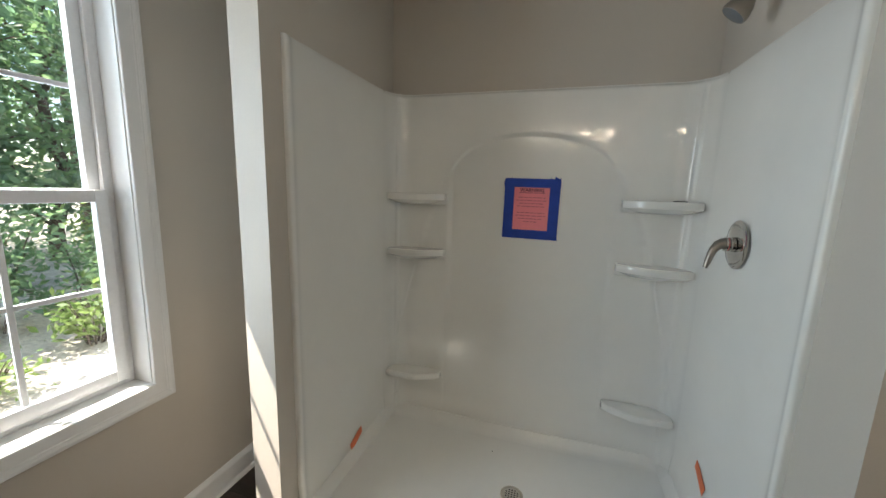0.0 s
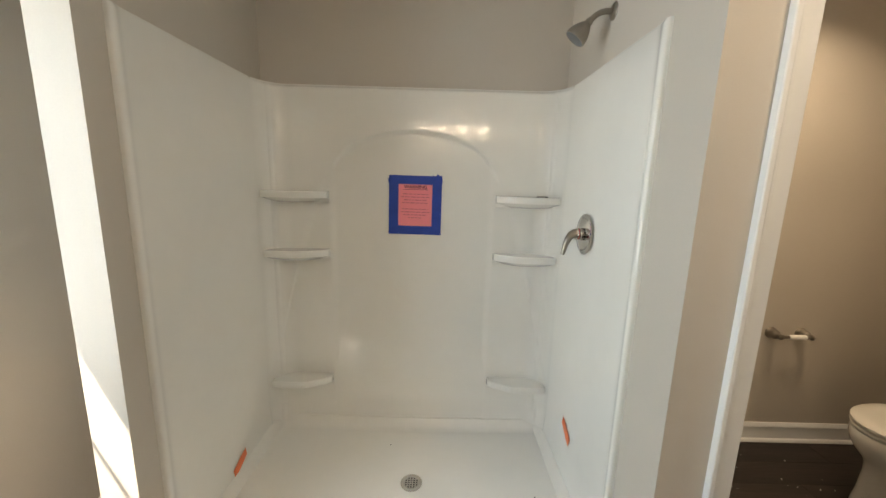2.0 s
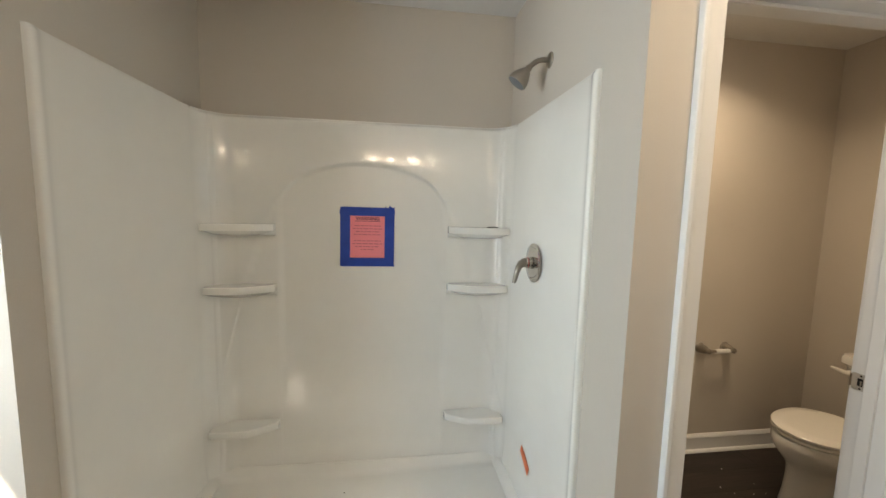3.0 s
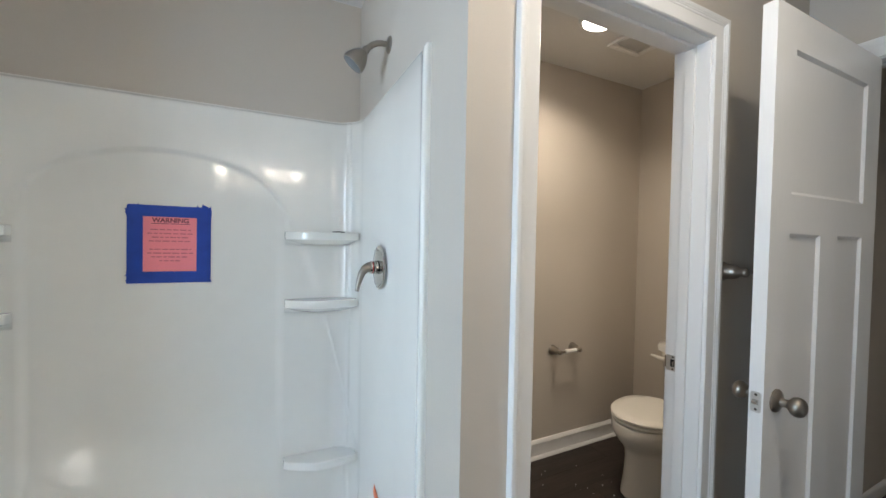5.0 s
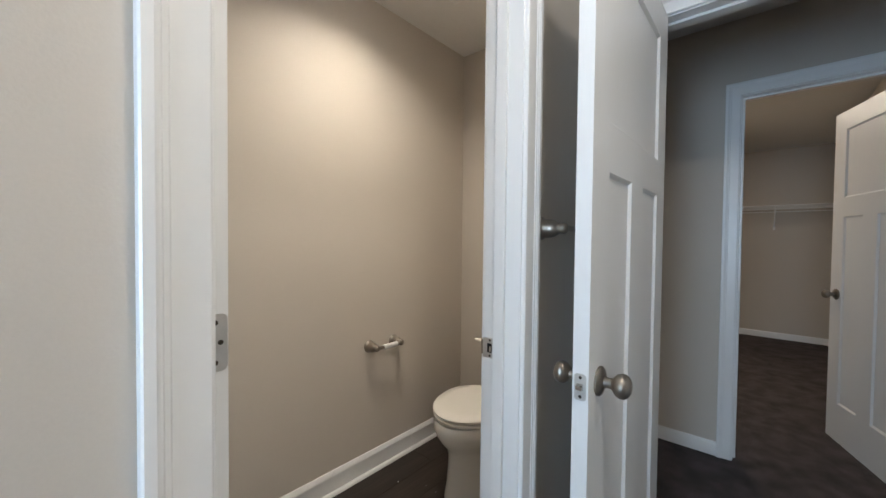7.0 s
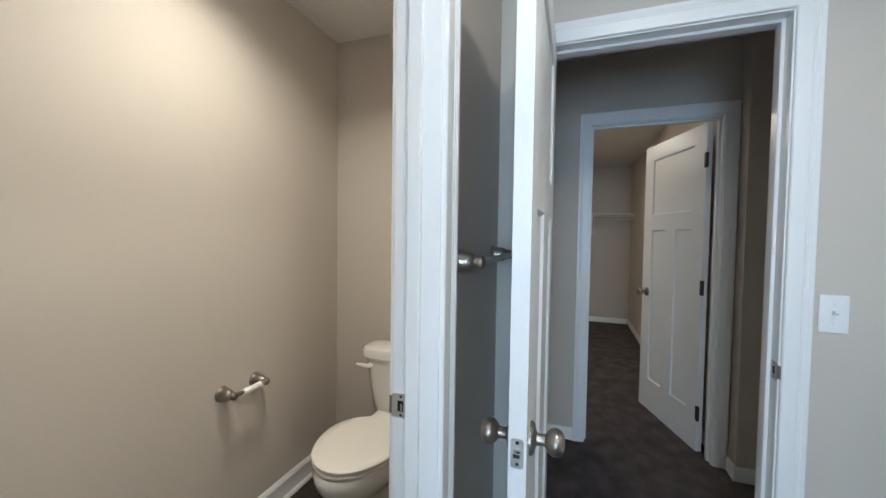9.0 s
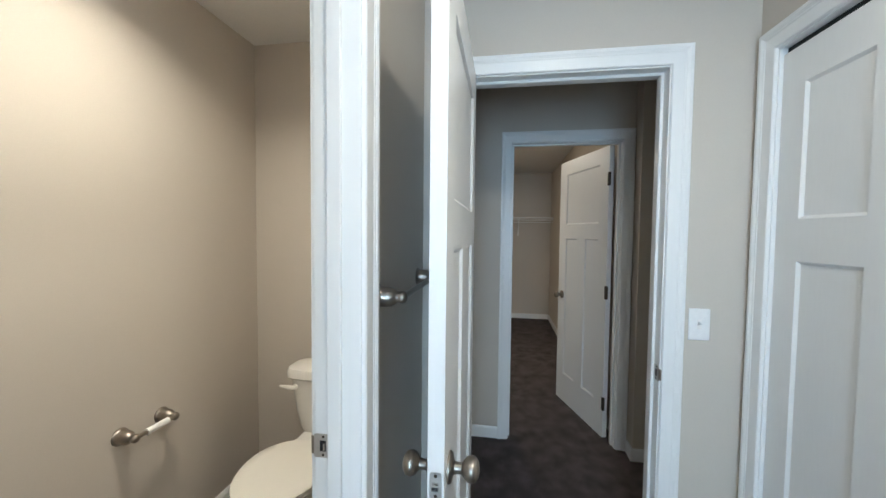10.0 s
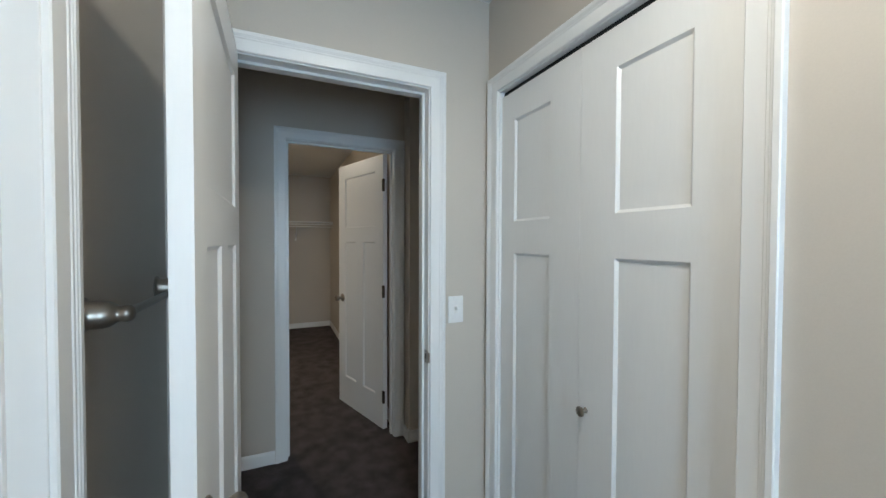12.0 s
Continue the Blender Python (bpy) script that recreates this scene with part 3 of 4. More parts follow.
part("bell", lathe(((0.0, 0.010), (0.014, 0.012), (0.022, 0.022), (0.033, 0.040), (0.040, 0.060), (0.0415, 0.074), (0.039, 0.079), (0.035, 0.078)), 30, down), NICKEL, head)
part("spray_face", lathe(((0.0, 0.074), (0.035, 0.075), (0.0365, 0.0785), (0.028, 0.081), (0.0, 0.082)), 30, down), material("grey_rubber_face", (0.16, 0.17, 0.18), 0.5), head, "dark grey spray face")

valve = thing("shower_valve", pose(SX1 - 0.003, -0.415, 1.254), "polished nickel shower valve with lever handle", "shower valve")
part("escutcheon", lathe(((0.0, 0.0), (0.083, 0.0), (0.0835, 0.002), (0.081, 0.004), (0.062, 0.006), (0.034, 0.0075), (0.0, 0.008)), 44, pose(0, 0, 0, 0, -90, 0)), CHROME, valve)
part("sleeve", lathe(((0.0, 0.010), (0.026, 0.010), (0.026, 0.020), (0.0235, 0.022), (0.0235, 0.030), (0.0250, 0.032), (0.0240, 0.037), (0.0, 0.039)), 28, pose(0, 0, 0, 0, -90, 0)), CHROME, valve)
part("temperature_ring", lathe(((0.0234, 0.028), (0.0238, 0.028), (0.0238, 0.031), (0.0234, 0.031)), 28, pose(0, 0, 0, 0, -90, 0)), material("red_enamel", (0.45, 0.03, 0.03), 0.3), valve, "red temperature mark")
lev = [(-0.030, 0, 0.0), (-0.044, -0.001, 0.001), (-0.056, -0.003, -0.005), (-0.068, -0.005, -0.020), (-0.076, -0.007, -0.042), (-0.082, -0.009, -0.066), (-0.088, -0.011, -0.086)]
part("lever", tube(lev, [0.021, 0.0195, 0.0165, 0.0135, 0.0115, 0.010, 0.0075], 16), NICKEL, valve)

# notice, framed with tape
notice = thing("warning_notice", pose(0.013, 0.0055, 1.327, 0, 0.4, 0), "pink paper warning notice stuck up with blue tape", "notice")
part("paper", boxes((-0.093, 0.093, -0.0012, -0.0006, -0.114, 0.114)), PINK, notice, "pink printed paper sheet", smooth=False)


def tape_strip(x0, x1, z0, z1, ragged, y):
    """A strip with torn, uneven ends."""
    rnd = random.Random(ragged)
    across = (x1 - x0) < (z1 - z0)
    n = 7
    j = [rnd.uniform(-0.006, 0.006) for _ in range(2 * n + 2)]
    if across:
        pts = [(x0 + (x1 - x0) * k / n, z0 + j[k]) for k in range(n + 1)] + [(x1 - (x1 - x0) * k / n, z1 + j[n + 1 + k]) for k in range(n + 1)]
    else:
        pts = [(x1 + j[k], z0 + (z1 - z0) * k / n) for k in range(n + 1)] + [(x0 + j[n + 1 + k], z1 - (z1 - z0) * k / n) for k in range(n + 1)]
    return prism(pts, 0.0005, m=Matrix.Translation((0, y, 0)))


for k, (a, b, c, d) in enumerate(((-0.137, -0.088, -0.142, 0.148), (0.086, 0.135, -0.143, 0.153), (-0.139, 0.133, 0.106, 0.150), (-0.138, 0.134, -0.153, -0.108))):
    part("tape_strip", tape_strip(a, b, c, d, k + 3, -0.0022 - 0.0007 * k), BLUETAPE, notice, "torn blue masking tape", smooth=False)
part("tape_corner", prism(((0.100, 0.146), (0.132, 0.144), (0.128, 0.152), (0.108, 0.162), (0.106, 0.152)), 0.0008, m=pose(0, -0.006, 0, 8, 0, 0)), BLUETAPE, notice, smooth=False)


def letters(text, size, m, mat, parent, bold=0.0):
    cu = bpy.data.curves.new("lettering", "FONT")
    cu.body, cu.size, cu.align_x, cu.align_y, cu.extrude, cu.offset = text, size, "CENTER", "CENTER", 0.0002, bold
    tmp = bpy.data.objects.new("lettering", cu)
    scene.collection.objects.link(tmp)
    bpy.context.view_layer.update()
    me = bpy.data.meshes.new_from_object(tmp.evaluated_get(bpy.context.evaluated_depsgraph_get()))
    bpy.data.objects.remove(tmp)
    ob = new("lettering", me)
    me.materials.clear()
    me.materials.append(mat)
    ob.parent = parent
    ob.matrix_basis = m
    return ob


letters("WARNING", 0.0245, pose(0, -0.0018, 0.092, 90, 0, 0), INK, notice, 0.0006)
part("underline", boxes((-0.063, 0.063, -0.0019, -0.0012, 0.0785, 0.0805)), INK, notice, smooth=False)
for z, w in ((0.056, 0.066), (0.041, 0.074), (0.026, 0.060), (0.011, 0.070), (-0.021, 0.068), (-0.036, 0.074), (-0.051, 0.062), (-0.066, 0.036)):
    words, x = bmesh.new(), -w
    dice = random.Random(int(z * 1000))
    while x < w - 0.006:
        q = min(w, x + dice.uniform(0.008, 0.026))
        box(words, x, q, -0.0016, -0.0012, z - 0.0022, z + 0.0022)
        x = q + 0.0045
    part("text_line", words, FAINT, notice, smooth=False)

for x, y, z, tilt, s, turn in ((SX0 + 0.003, -0.428, 0.137, 25, 1, 90), (SX1 + 0.005, -0.410, 0.327, 32, -1, 90)):
    flag = part("orange_tape", prism(((-0.058, -0.022), (0.050, -0.025), (0.060, 0.012), (0.020, 0.021), (-0.050, 0.024)), 0.0012, m=pose(0, 0, 0, 0, -tilt, 0)), ORANGE, smooth=False)
    flag.matrix_world = pose(x + s * 0.004, y, z + 0.02, 0, 0, turn)
    tagged(flag, "strip of orange tape stuck to the shower side", "tape", "orange tape strips")
clip = part("dark_sliver", tube([(0, 0, 0), (0.03, -0.004, 0.001), (0.055, -0.002, 0.0)], 0.0022, 6), BLACK)
clip.matrix_world = pose(0.62, -0.075, 1.389)
tagged(clip, "thin dark sliver lying on a white shelf", "debris")
for x, y in ((-0.085, -0.19), (0.60, -0.50)):
    c = part("dirt_crumb", lathe(((0.0, -0.002), (0.003, -0.001), (0.0035, 0.001), (0.0, 0.003)), 7), BLACK)
    c.matrix_world = pose(x, y, 0.0775 if y > -0.3 else 0.076)
    tagged(c, "dark crumb of dirt on the shower floor", "debris", "crumbs")

# ---------------------------------------------------------------- toilet
toilet = thing("toilet", pose(WCX - 0.012, -0.465, 0.0, 0, 0, 180), "white porcelain two-piece toilet with closed lid", "toilet")


def oval(cx, rx_front, rx_back, ry, z, n=40, p=2.0):
    """An egg-shaped ring, long to the front (+x)."""
    out = []
    for k in range(n):
        a = 2 * math.pi * k / n
        c, s = math.cos(a), math.sin(a)
        f = 1.0 / (abs(c) ** p + abs(s) ** p) ** (1 / p)
        out.append((cx + f * c * (rx_front if c > 0 else rx_back), f * s * ry, z))
    return out


bowl = [oval(0.45, a, b, c, z) for a, b, c, z in ((0.236, 0.25, 0.112, 0.0), (0.244, 0.255, 0.119, 0.012), (0.240, 0.25, 0.117, 0.035), (0.226, 0.24, 0.111, 0.10), (0.217, 0.23, 0.109, 0.19),
                                                 (0.219, 0.22, 0.114, 0.238), (0.234, 0.215, 0.130, 0.268), (0.262, 0.21, 0.156, 0.300), (0.281, 0.21, 0.175, 0.332), (0.288, 0.21, 0.184, 0.360),
                                                 (0.288, 0.21, 0.185, 0.392), (0.284, 0.205, 0.181, 0.401), (0.270, 0.19, 0.168, 0.404))]
part("bowl", loft(bmesh.new(), bowl), PORCELAIN, toilet)
part("tank_deck", box(bmesh.new(), 0.02, 0.30, -0.125, 0.125, 0.27, 0.402, bevel=0.028, seg=4), PORCELAIN, toilet)
part("seat", loft(bmesh.new(), [oval(0.485, 0.228, 0.17, 0.160, 0.4055), oval(0.485, 0.232, 0.18, 0.164, 0.4095), oval(0.485, 0.251, 0.195, 0.184, 0.411), oval(0.485, 0.252, 0.195, 0.185, 0.420), oval(0.485, 0.246, 0.19, 0.180, 0.4235), oval(0.485, 0.222, 0.17, 0.155, 0.4245)]), SEATMAT, toilet)
part("lid", loft(bmesh.new(), [oval(0.485, 0.222, 0.165, 0.155, 0.4245), oval(0.485, 0.230, 0.17, 0.162, 0.4295), oval(0.485, 0.252, 0.185, 0.185, 0.432), oval(0.485, 0.253, 0.185, 0.186, 0.440), oval(0.485, 0.244, 0.178, 0.177, 0.4475),
                              oval(0.485, 0.19, 0.14, 0.135, 0.4505), oval(0.485, 0.07, 0.06, 0.05, 0.4515)]), SEATMAT, toilet)
tank = []
for z, hx, hy in ((0.400, 0.062, 0.128), (0.425, 0.070, 0.137), (0.52, 0.082, 0.157), (0.62, 0.090, 0.170), (0.685, 0.094, 0.178)):
    tank.append(oval(0.105, hx, hx, hy, z, 44, 5.0))
part("tank", loft(bmesh.new(), tank), PORCELAIN, toilet)
part("tank_lid", loft(bmesh.new(), [oval(0.106, 0.100, 0.098, 0.195, 0.686, 44, 4.2), oval(0.106, 0.106, 0.102, 0.204, 0.693, 44, 4.2), oval(0.106, 0.106, 0.102, 0.204, 0.722, 44, 4.2),
                                   oval(0.106, 0.099, 0.096, 0.196, 0.736, 44, 4.2), oval(0.106, 0.07, 0.068, 0.150, 0.742, 44, 4)]), PORCELAIN, toilet)
lever = part("flush_lever", lathe(((0.0, 0.0), (0.014, 0.0), (0.014, 0.008), (0.009, 0.014), (0.0, 0.016)), 16, pose(0.194, -0.138, 0.650, 0, 90, 0)), SEATMAT, toilet, "white flush lever")
part("lever_arm", tube([(0.206, -0.132, 0.648), (0.216, -0.150, 0.651), (0.220, -0.175, 0.655), (0.220, -0.205, 0.656)], [0.009, 0.0125, 0.0105, 0.007], 12), SEATMAT, lever)
for s in (-1, 1):
    part("lid_hinge", lathe(((0.0, 0.0), (0.012, 0.0), (0.012, 0.022), (0.009, 0.028), (0.0, 0.029)), 14, pose(0.292, s * 0.075, 0.404)), SEATMAT, toilet)
    part("bolt_cap", lathe(((0.0, 0.0), (0.016, 0.0), (0.014, 0.012), (0.007, 0.018), (0.0, 0.019)), 14, pose(0.36, s * 0.128, 0.0)), SEATMAT, toilet)

# ---------------------------------------------------------------- small fixtures
POST = ((0.0, 0.0), (0.0275, 0.0), (0.0275, 0.003), (0.0240, 0.006), (0.0220, 0.010), (0.0215, 0.030), (0.0198, 0.041), (0.0155, 0.049), (0.0125, 0.053), (0.0120, 0.058), (0.0130, 0.062), (0.0136, 0.067), (0.0126, 0.073), (0.008, 0.078), (0.0, 0.080))


def wall_bar(name, m, length, label, category, r, paper=False, fat=1.0):
    """Two bell-shaped posts with a rod between; local x along the wall, z out of it."""
    t = thing(name, m, label, category)
    for x in (0.0, length):
        part("post", lathe([(q * fat, h) for q, h in POST], 26, pose(x, 0, 0)), NICKEL, t)
    part("bar", tube([(0.006, 0, 0.066), (length - 0.006, 0, 0.066)], r, 14), NICKEL, t)
    if paper:
        part("paper_label", tube([(length * 0.26, 0, 0.066), (length * 0.80, 0, 0.066)], r + 0.0045, 12), STICKER, t, "white paper label wrapped round the bar")
    return t


wall_bar("toilet_paper_holder", pose(2.010, YN, 0.672, 90, 0, 0), 0.168, "brushed nickel toilet paper holder with white label", "paper holder", 0.0085, True, 1.18)
wall_bar("towel_bar", pose(1.800, YF, 1.270, 90, 0, 0), 0.455, "brushed nickel towel bar behind the open door", "towel bar", 0.0085, fat=1.22)

switch = thing("light_switch", pose(XE, -2.068, 1.113, 90, 0, -90), "white toggle light switch on a wall plate", "switch")
part("plate", box(bmesh.new(), -0.036, 0.036, -0.0585, 0.0585, 0.0, 0.0055, bevel=0.0028, seg=3), PLATE, switch)
part("toggle_slot", boxes((-0.0075, 0.0075, -0.0165, 0.0165, 0.0050, 0.0066)), STICKER, switch, smooth=False)
part("toggle", box(bmesh.new(), -0.0052, 0.0052, -0.0055, 0.0055, 0.0, 0.019, bevel=0.001, seg=1, m=pose(0, 0.002, 0.004, -24, 0, 0)), PLATE, switch)
for z in (-0.030, 0.030):
    part("screw", lathe(((0.0, 0.0), (0.0033, 0.0), (0.0025, 0.0012), (0.0, 0.0013)), 10, pose(0, z, 0.0055)), PLATE, switch)


def strike(parent, m, hole=True):
    """A strike plate let into a jamb; local x across the jamb, y up, z out."""
    pl = part("strike_plate", prism(rounded(0.042, 0.057, 0.005), 0.0018, m=m @ pose(0, 0, 0.0018, -90, 0, 0)), SATIN, parent, "nickel strike plate")
    part("strike_lip", prism(((-0.020, 0.0018), (-0.027, 0.0012), (-0.031, -0.004), (-0.029, -0.005), (-0.025, -0.001), (-0.020, 0.0)), 0.042, m=m @ Matrix.Translation((0, -0.021, 0))), NICKEL, pl)
    if hole:
        part("strike_hole", box(bmesh.new(), -0.006, 0.009, -0.013, 0.013, 0.0012, 0.0022, m=m), BLACK, pl)
        part("strike_tongue", box(bmesh.new(), 0.002, 0.006, -0.011, 0.006, 0.0016, 0.0028, m=m), CHROME, pl)
    for y in (-0.022, 0.022):
        part("screw", lathe(((0.0, 0.0), (0.0035, 0.0), (0.0028, 0.001), (0.0, 0.0011)), 10, m @ pose(0.002, y, 0.0018)), DARKMETAL, pl)


strike(wc_frame, Matrix.Translation((WX1, YFB - 0.020, 0.930)) @ Matrix(((0, 0, -1), (-1, 0, 0), (0, 1, 0))).to_4x4())
strike(hall_frame, Matrix.Translation((XE + 0.020, HY0, 0.917)) @ Matrix(((1, 0, 0), (0, 0, 1), (0, 1, 0))).to_4x4())


def ceiling_light(x, y, z, label):
    t = thing("ceiling_light", pose(x, y, z), label, "ceiling light", "flush ceiling lights")
    part("ring", lathe(((0.088, 0.0), (0.104, 0.0), (0.106, -0.008), (0.100, -0.020), (0.088, -0.026), (0.086, -0.020)), 40), PLATE, t)
    part("diffuser", lathe(((0.0, -0.004), (0.090, -0.010), (0.088, -0.022), (0.070, -0.036), (0.040, -0.044), (0.0, -0.046)), 40), LIGHT_ON, t, "glowing round diffuser")
    return t


ceiling_light(1.825, -0.455, H, "lit round flush ceiling light over the toilet")
ceiling_light(1.12, -1.66, H, "lit round flush ceiling light in the bathroom")
ceiling_light(4.9, -0.95, 2.445, "lit round flush ceiling light in the closet")

vent = thing("ceiling_vent", pose(2.185, -0.41, H, 0, 0, 0), "white slatted ceiling exhaust fan grille", "vent")
part("frame", boxes((-0.125, 0.125, -0.125, -0.098, -0.016, 0.0), (-0.125, 0.125, 0.098, 0.125, -0.016, 0.0), (-0.125, -0.098, -0.098, 0.098, -0.016, 0.0), (0.098, 0.125, -0.098, 0.098, -0.016, 0.0), bevel=0.003), PLATE, vent)
part("backing", boxes((-0.098, 0.098, -0.098, 0.098, -0.003, 0.0)), BLACK, vent)
for k in range(10):
    x = -0.088 + 0.0195 * k
    part("slat", boxes((x - 0.0045, x + 0.0045, -0.098, 0.098, -0.0145, -0.0125)), PLATE, vent, smooth=False)

vanity = thing("vanity_light", pose(0.27, -3.5, 2.18), "four-globe nickel vanity light bar, lit", "wall light")
part("back_plate", box(bmesh.new(), -0.50, 0.50, 0.0, 0.022, -0.035, 0.035, bevel=0.006), NICKEL, vanity)
for k in range(4):
    x = -0.42 + 0.28 * k
    arm = part("socket", tube([(x, 0.02, 0.0), (x, 0.10, 0.0), (x, 0.10, 0.035)], 0.014, 12), NICKEL, vanity)
    part("globe_cup", lathe(((0.014, 0.03), (0.045, 0.05), (0.058, 0.10), (0.062, 0.14), (0.058, 0.14), (0.054, 0.10), (0.041, 0.054), (0.0, 0.035)), 26, pose(x, 0.10, -0.02)), material("frosted_glass_shade", (0.85, 0.85, 0.82), 0.3) if k == 0 else bpy.data.materials["frosted_glass_shade"], arm)

# ---------------------------------------------------------------- closet shelf
shelf = thing("wire_shelf", pose(XC, -2.15, 1.700), "white coated wire closet shelf with hanging rod", "shelf")
L, D = 1.52, 0.31
for k, (dx, dz) in enumerate(((-0.012, 0.0), (-D, 0.0), (-D, -0.040), (-0.15, 0.0))):
    part("long_wire", tube([(dx, 0.004, dz), (dx, L - 0.004, dz)], 0.008, 8), WIRE, shelf)
part("hanging_rod", tube([(-D + 0.02, 0.004, -0.075), (-D + 0.02, L - 0.004, -0.075)], 0.006, 10), WIRE, shelf)
cross = bmesh.new()
for k in range(59):
    y = 0.012 + k * 0.0255
    tube([(-0.004, y, 0.003), (-D, y, 0.003), (-D - 0.002, y, -0.040)], 0.0016, 5, cross)
tagged(part("cross_wires", cross, WIRE, shelf), kind="stuff")
for y in (0.53, 1.14):
    br = part("brace", tube([(-D + 0.01, y, -0.006), (-0.003, y, -0.25)], 0.0075, 8), WIRE, shelf)
    part("brace_foot", boxes((-0.004, 0.0, y - 0.012, y + 0.012, -0.29, -0.24)), WIRE, br)
    part("rod_hanger", tube([(-D + 0.02, y, 0.0), (-D + 0.02, y, -0.08)], 0.003, 8), WIRE, br)
part("end_bracket", boxes((-D - 0.01, -0.005, 0.0, 0.004, -0.035, 0.010)), WIRE, shelf)
# ---------------------------------------------------------------- window
win = thing("window_1", Matrix.Identity(4), "white double-hung window with grilles, looking out on trees", "window", kind="structure")
wm = frame_m((XW, WY0, WZ0), (0, 1, 0), (1, 0, 0))
WW, WH = WY1 - WY0, WZ1 - WZ0
r = 0.004
for a, b in (((-r, -r), (-r, WH + r)), ((-r, WH + r), (WW + r, WH + r)), ((WW + r, WH + r), (WW + r, -r)), ((WW + r, -r), (-r, -r))):
    part("casing", casing_piece(a, b, -1, 1, wm), TRIM, win)
for a in ((-J, 0, -J, WH + J), (WW, WW + J, -J, WH + J), (0, WW, WH, WH + J), (0, WW, -J, 0)):
    part("window_jamb", box(bmesh.new(), a[0], a[1], a[2], a[3], -0.14, 0, bevel=0.001, seg=1, m=wm), TRIM, win, smooth=False)


def vinyl(name, x0, x1, y0, y1, z0, z1, parent, bevel=0.003):
    return part(name, box(bmesh.new(), x0, x1, y0, y1, z0, z1, bevel=bevel, seg=2, m=wm), VINYL, parent)


def sash(name, z0, z1, d, low, top):
    """One sash with its grilles and panes; d: how deep it sits behind the wall's face."""
    s = vinyl(name, 0.030, 0.066, z0, z1, d - 0.028, d, win)
    vinyl("stile", WW - 0.066, WW - 0.030, z0, z1, d - 0.028, d, s)
    vinyl("bottom_rail", 0.066, WW - 0.066, z0, z0 + low, d - 0.028, d, s)
    vinyl("top_rail", 0.066, WW - 0.066, z1 - top, z1, d - 0.028, d, s)
    g0, g1, h0, h1 = 0.066, WW - 0.066, z0 + low, z1 - top
    p = (g1 - g0) / 3
    zm = (h0 + h1) / 2
    for k in (1, 2):
        vinyl("grille", g0 + k * p - 0.008, g0 + k * p + 0.008, h0, h1, d - 0.019, d - 0.010, s, 0.002)
    for k in range(3):
        vinyl("grille", g0 + k * p + 0.008, g0 + (k + 1) * p - 0.008, zm - 0.008, zm + 0.008, d - 0.019, d - 0.010, s, 0.002)
    pane = part("pane", box(bmesh.new(), g0, g1, h0, h1, d - 0.0265, d - 0.0225, m=wm), GLASS, s, smooth=False)
    pane.visible_shadow = False
    return s


for a in ((0, 0.030, 0, WH), (WW - 0.030, WW, 0, WH), (0.030, WW - 0.030, 0, 0.024), (0.030, WW - 0.030, WH - 0.026, WH)):
    vinyl("window_frame", a[0], a[1], a[2], a[3], -0.138, -0.085, win)
lower_sash = sash("lower_sash", 0.024, 0.709, -0.068, 0.044, 0.040)
sash("upper_sash", 0.677, WH - 0.026, -0.100, 0.036, 0.034)
lock = part("sash_lock", box(bmesh.new(), WW / 2 - 0.03, WW / 2 + 0.03, 0.709, 0.715, -0.094, -0.070, bevel=0.002, m=wm), VINYL, lower_sash, "white sash lock")
part("lock_lever", box(bmesh.new(), WW / 2 - 0.012, WW / 2 + 0.028, 0.715, 0.722, -0.088, -0.078, bevel=0.002, m=wm), VINYL, lower_sash)

# ---------------------------------------------------------------- outdoors
def height(x, y):
    d = max(0.0, -2.0 - x)
    return -0.42 + 0.05 * d + 0.10 * noise.noise((x * 0.35, y * 0.35, 0)) * min(1, d) + 0.035 * noise.noise((x * 1.8, y * 1.8, 5)) * min(1, d)


def ground_sheet():
    bm = bmesh.new()
    xs = [XWB - 0.002 - 14 * (k / 110) ** 1.3 for k in range(111)] + [-25, -45, -90]
    ys = [-90, -40, -20] + [-9 + 18 * k / 120 for k in range(121)] + [20, 40, 90]
    rows = [[bm.verts.new((x, y, height(max(x, -15.4), y))) for y in ys] for x in xs]
    for a, b in zip(rows, rows[1:]):
        for j in range(len(ys) - 1):
            bm.faces.new((a[j], a[j + 1], b[j + 1], b[j]))
    return tagged(part("ground", bm, DIRT), "bare clay ground with stones and weeds", "ground", kind="structure")


ground_sheet()
tagged(part("outer_wall", boxes((XWB - 0.02, XWB, -8, WY0 - 0.03, -0.6, 3.0), (XWB - 0.02, XWB, WY1 + 0.03, 8, -0.6, 3.0), (XWB - 0.02, XWB, WY0 - 0.03, WY1 + 0.03, -0.6, WZ0 - 0.03),
                                (XWB - 0.02, XWB, WY0 - 0.03, WY1 + 0.03, WZ1 + 0.03, 3.0)), SIDING, smooth=False), "pale outside wall of the house", "wall", kind="structure")
rng = np.random.default_rng(7)


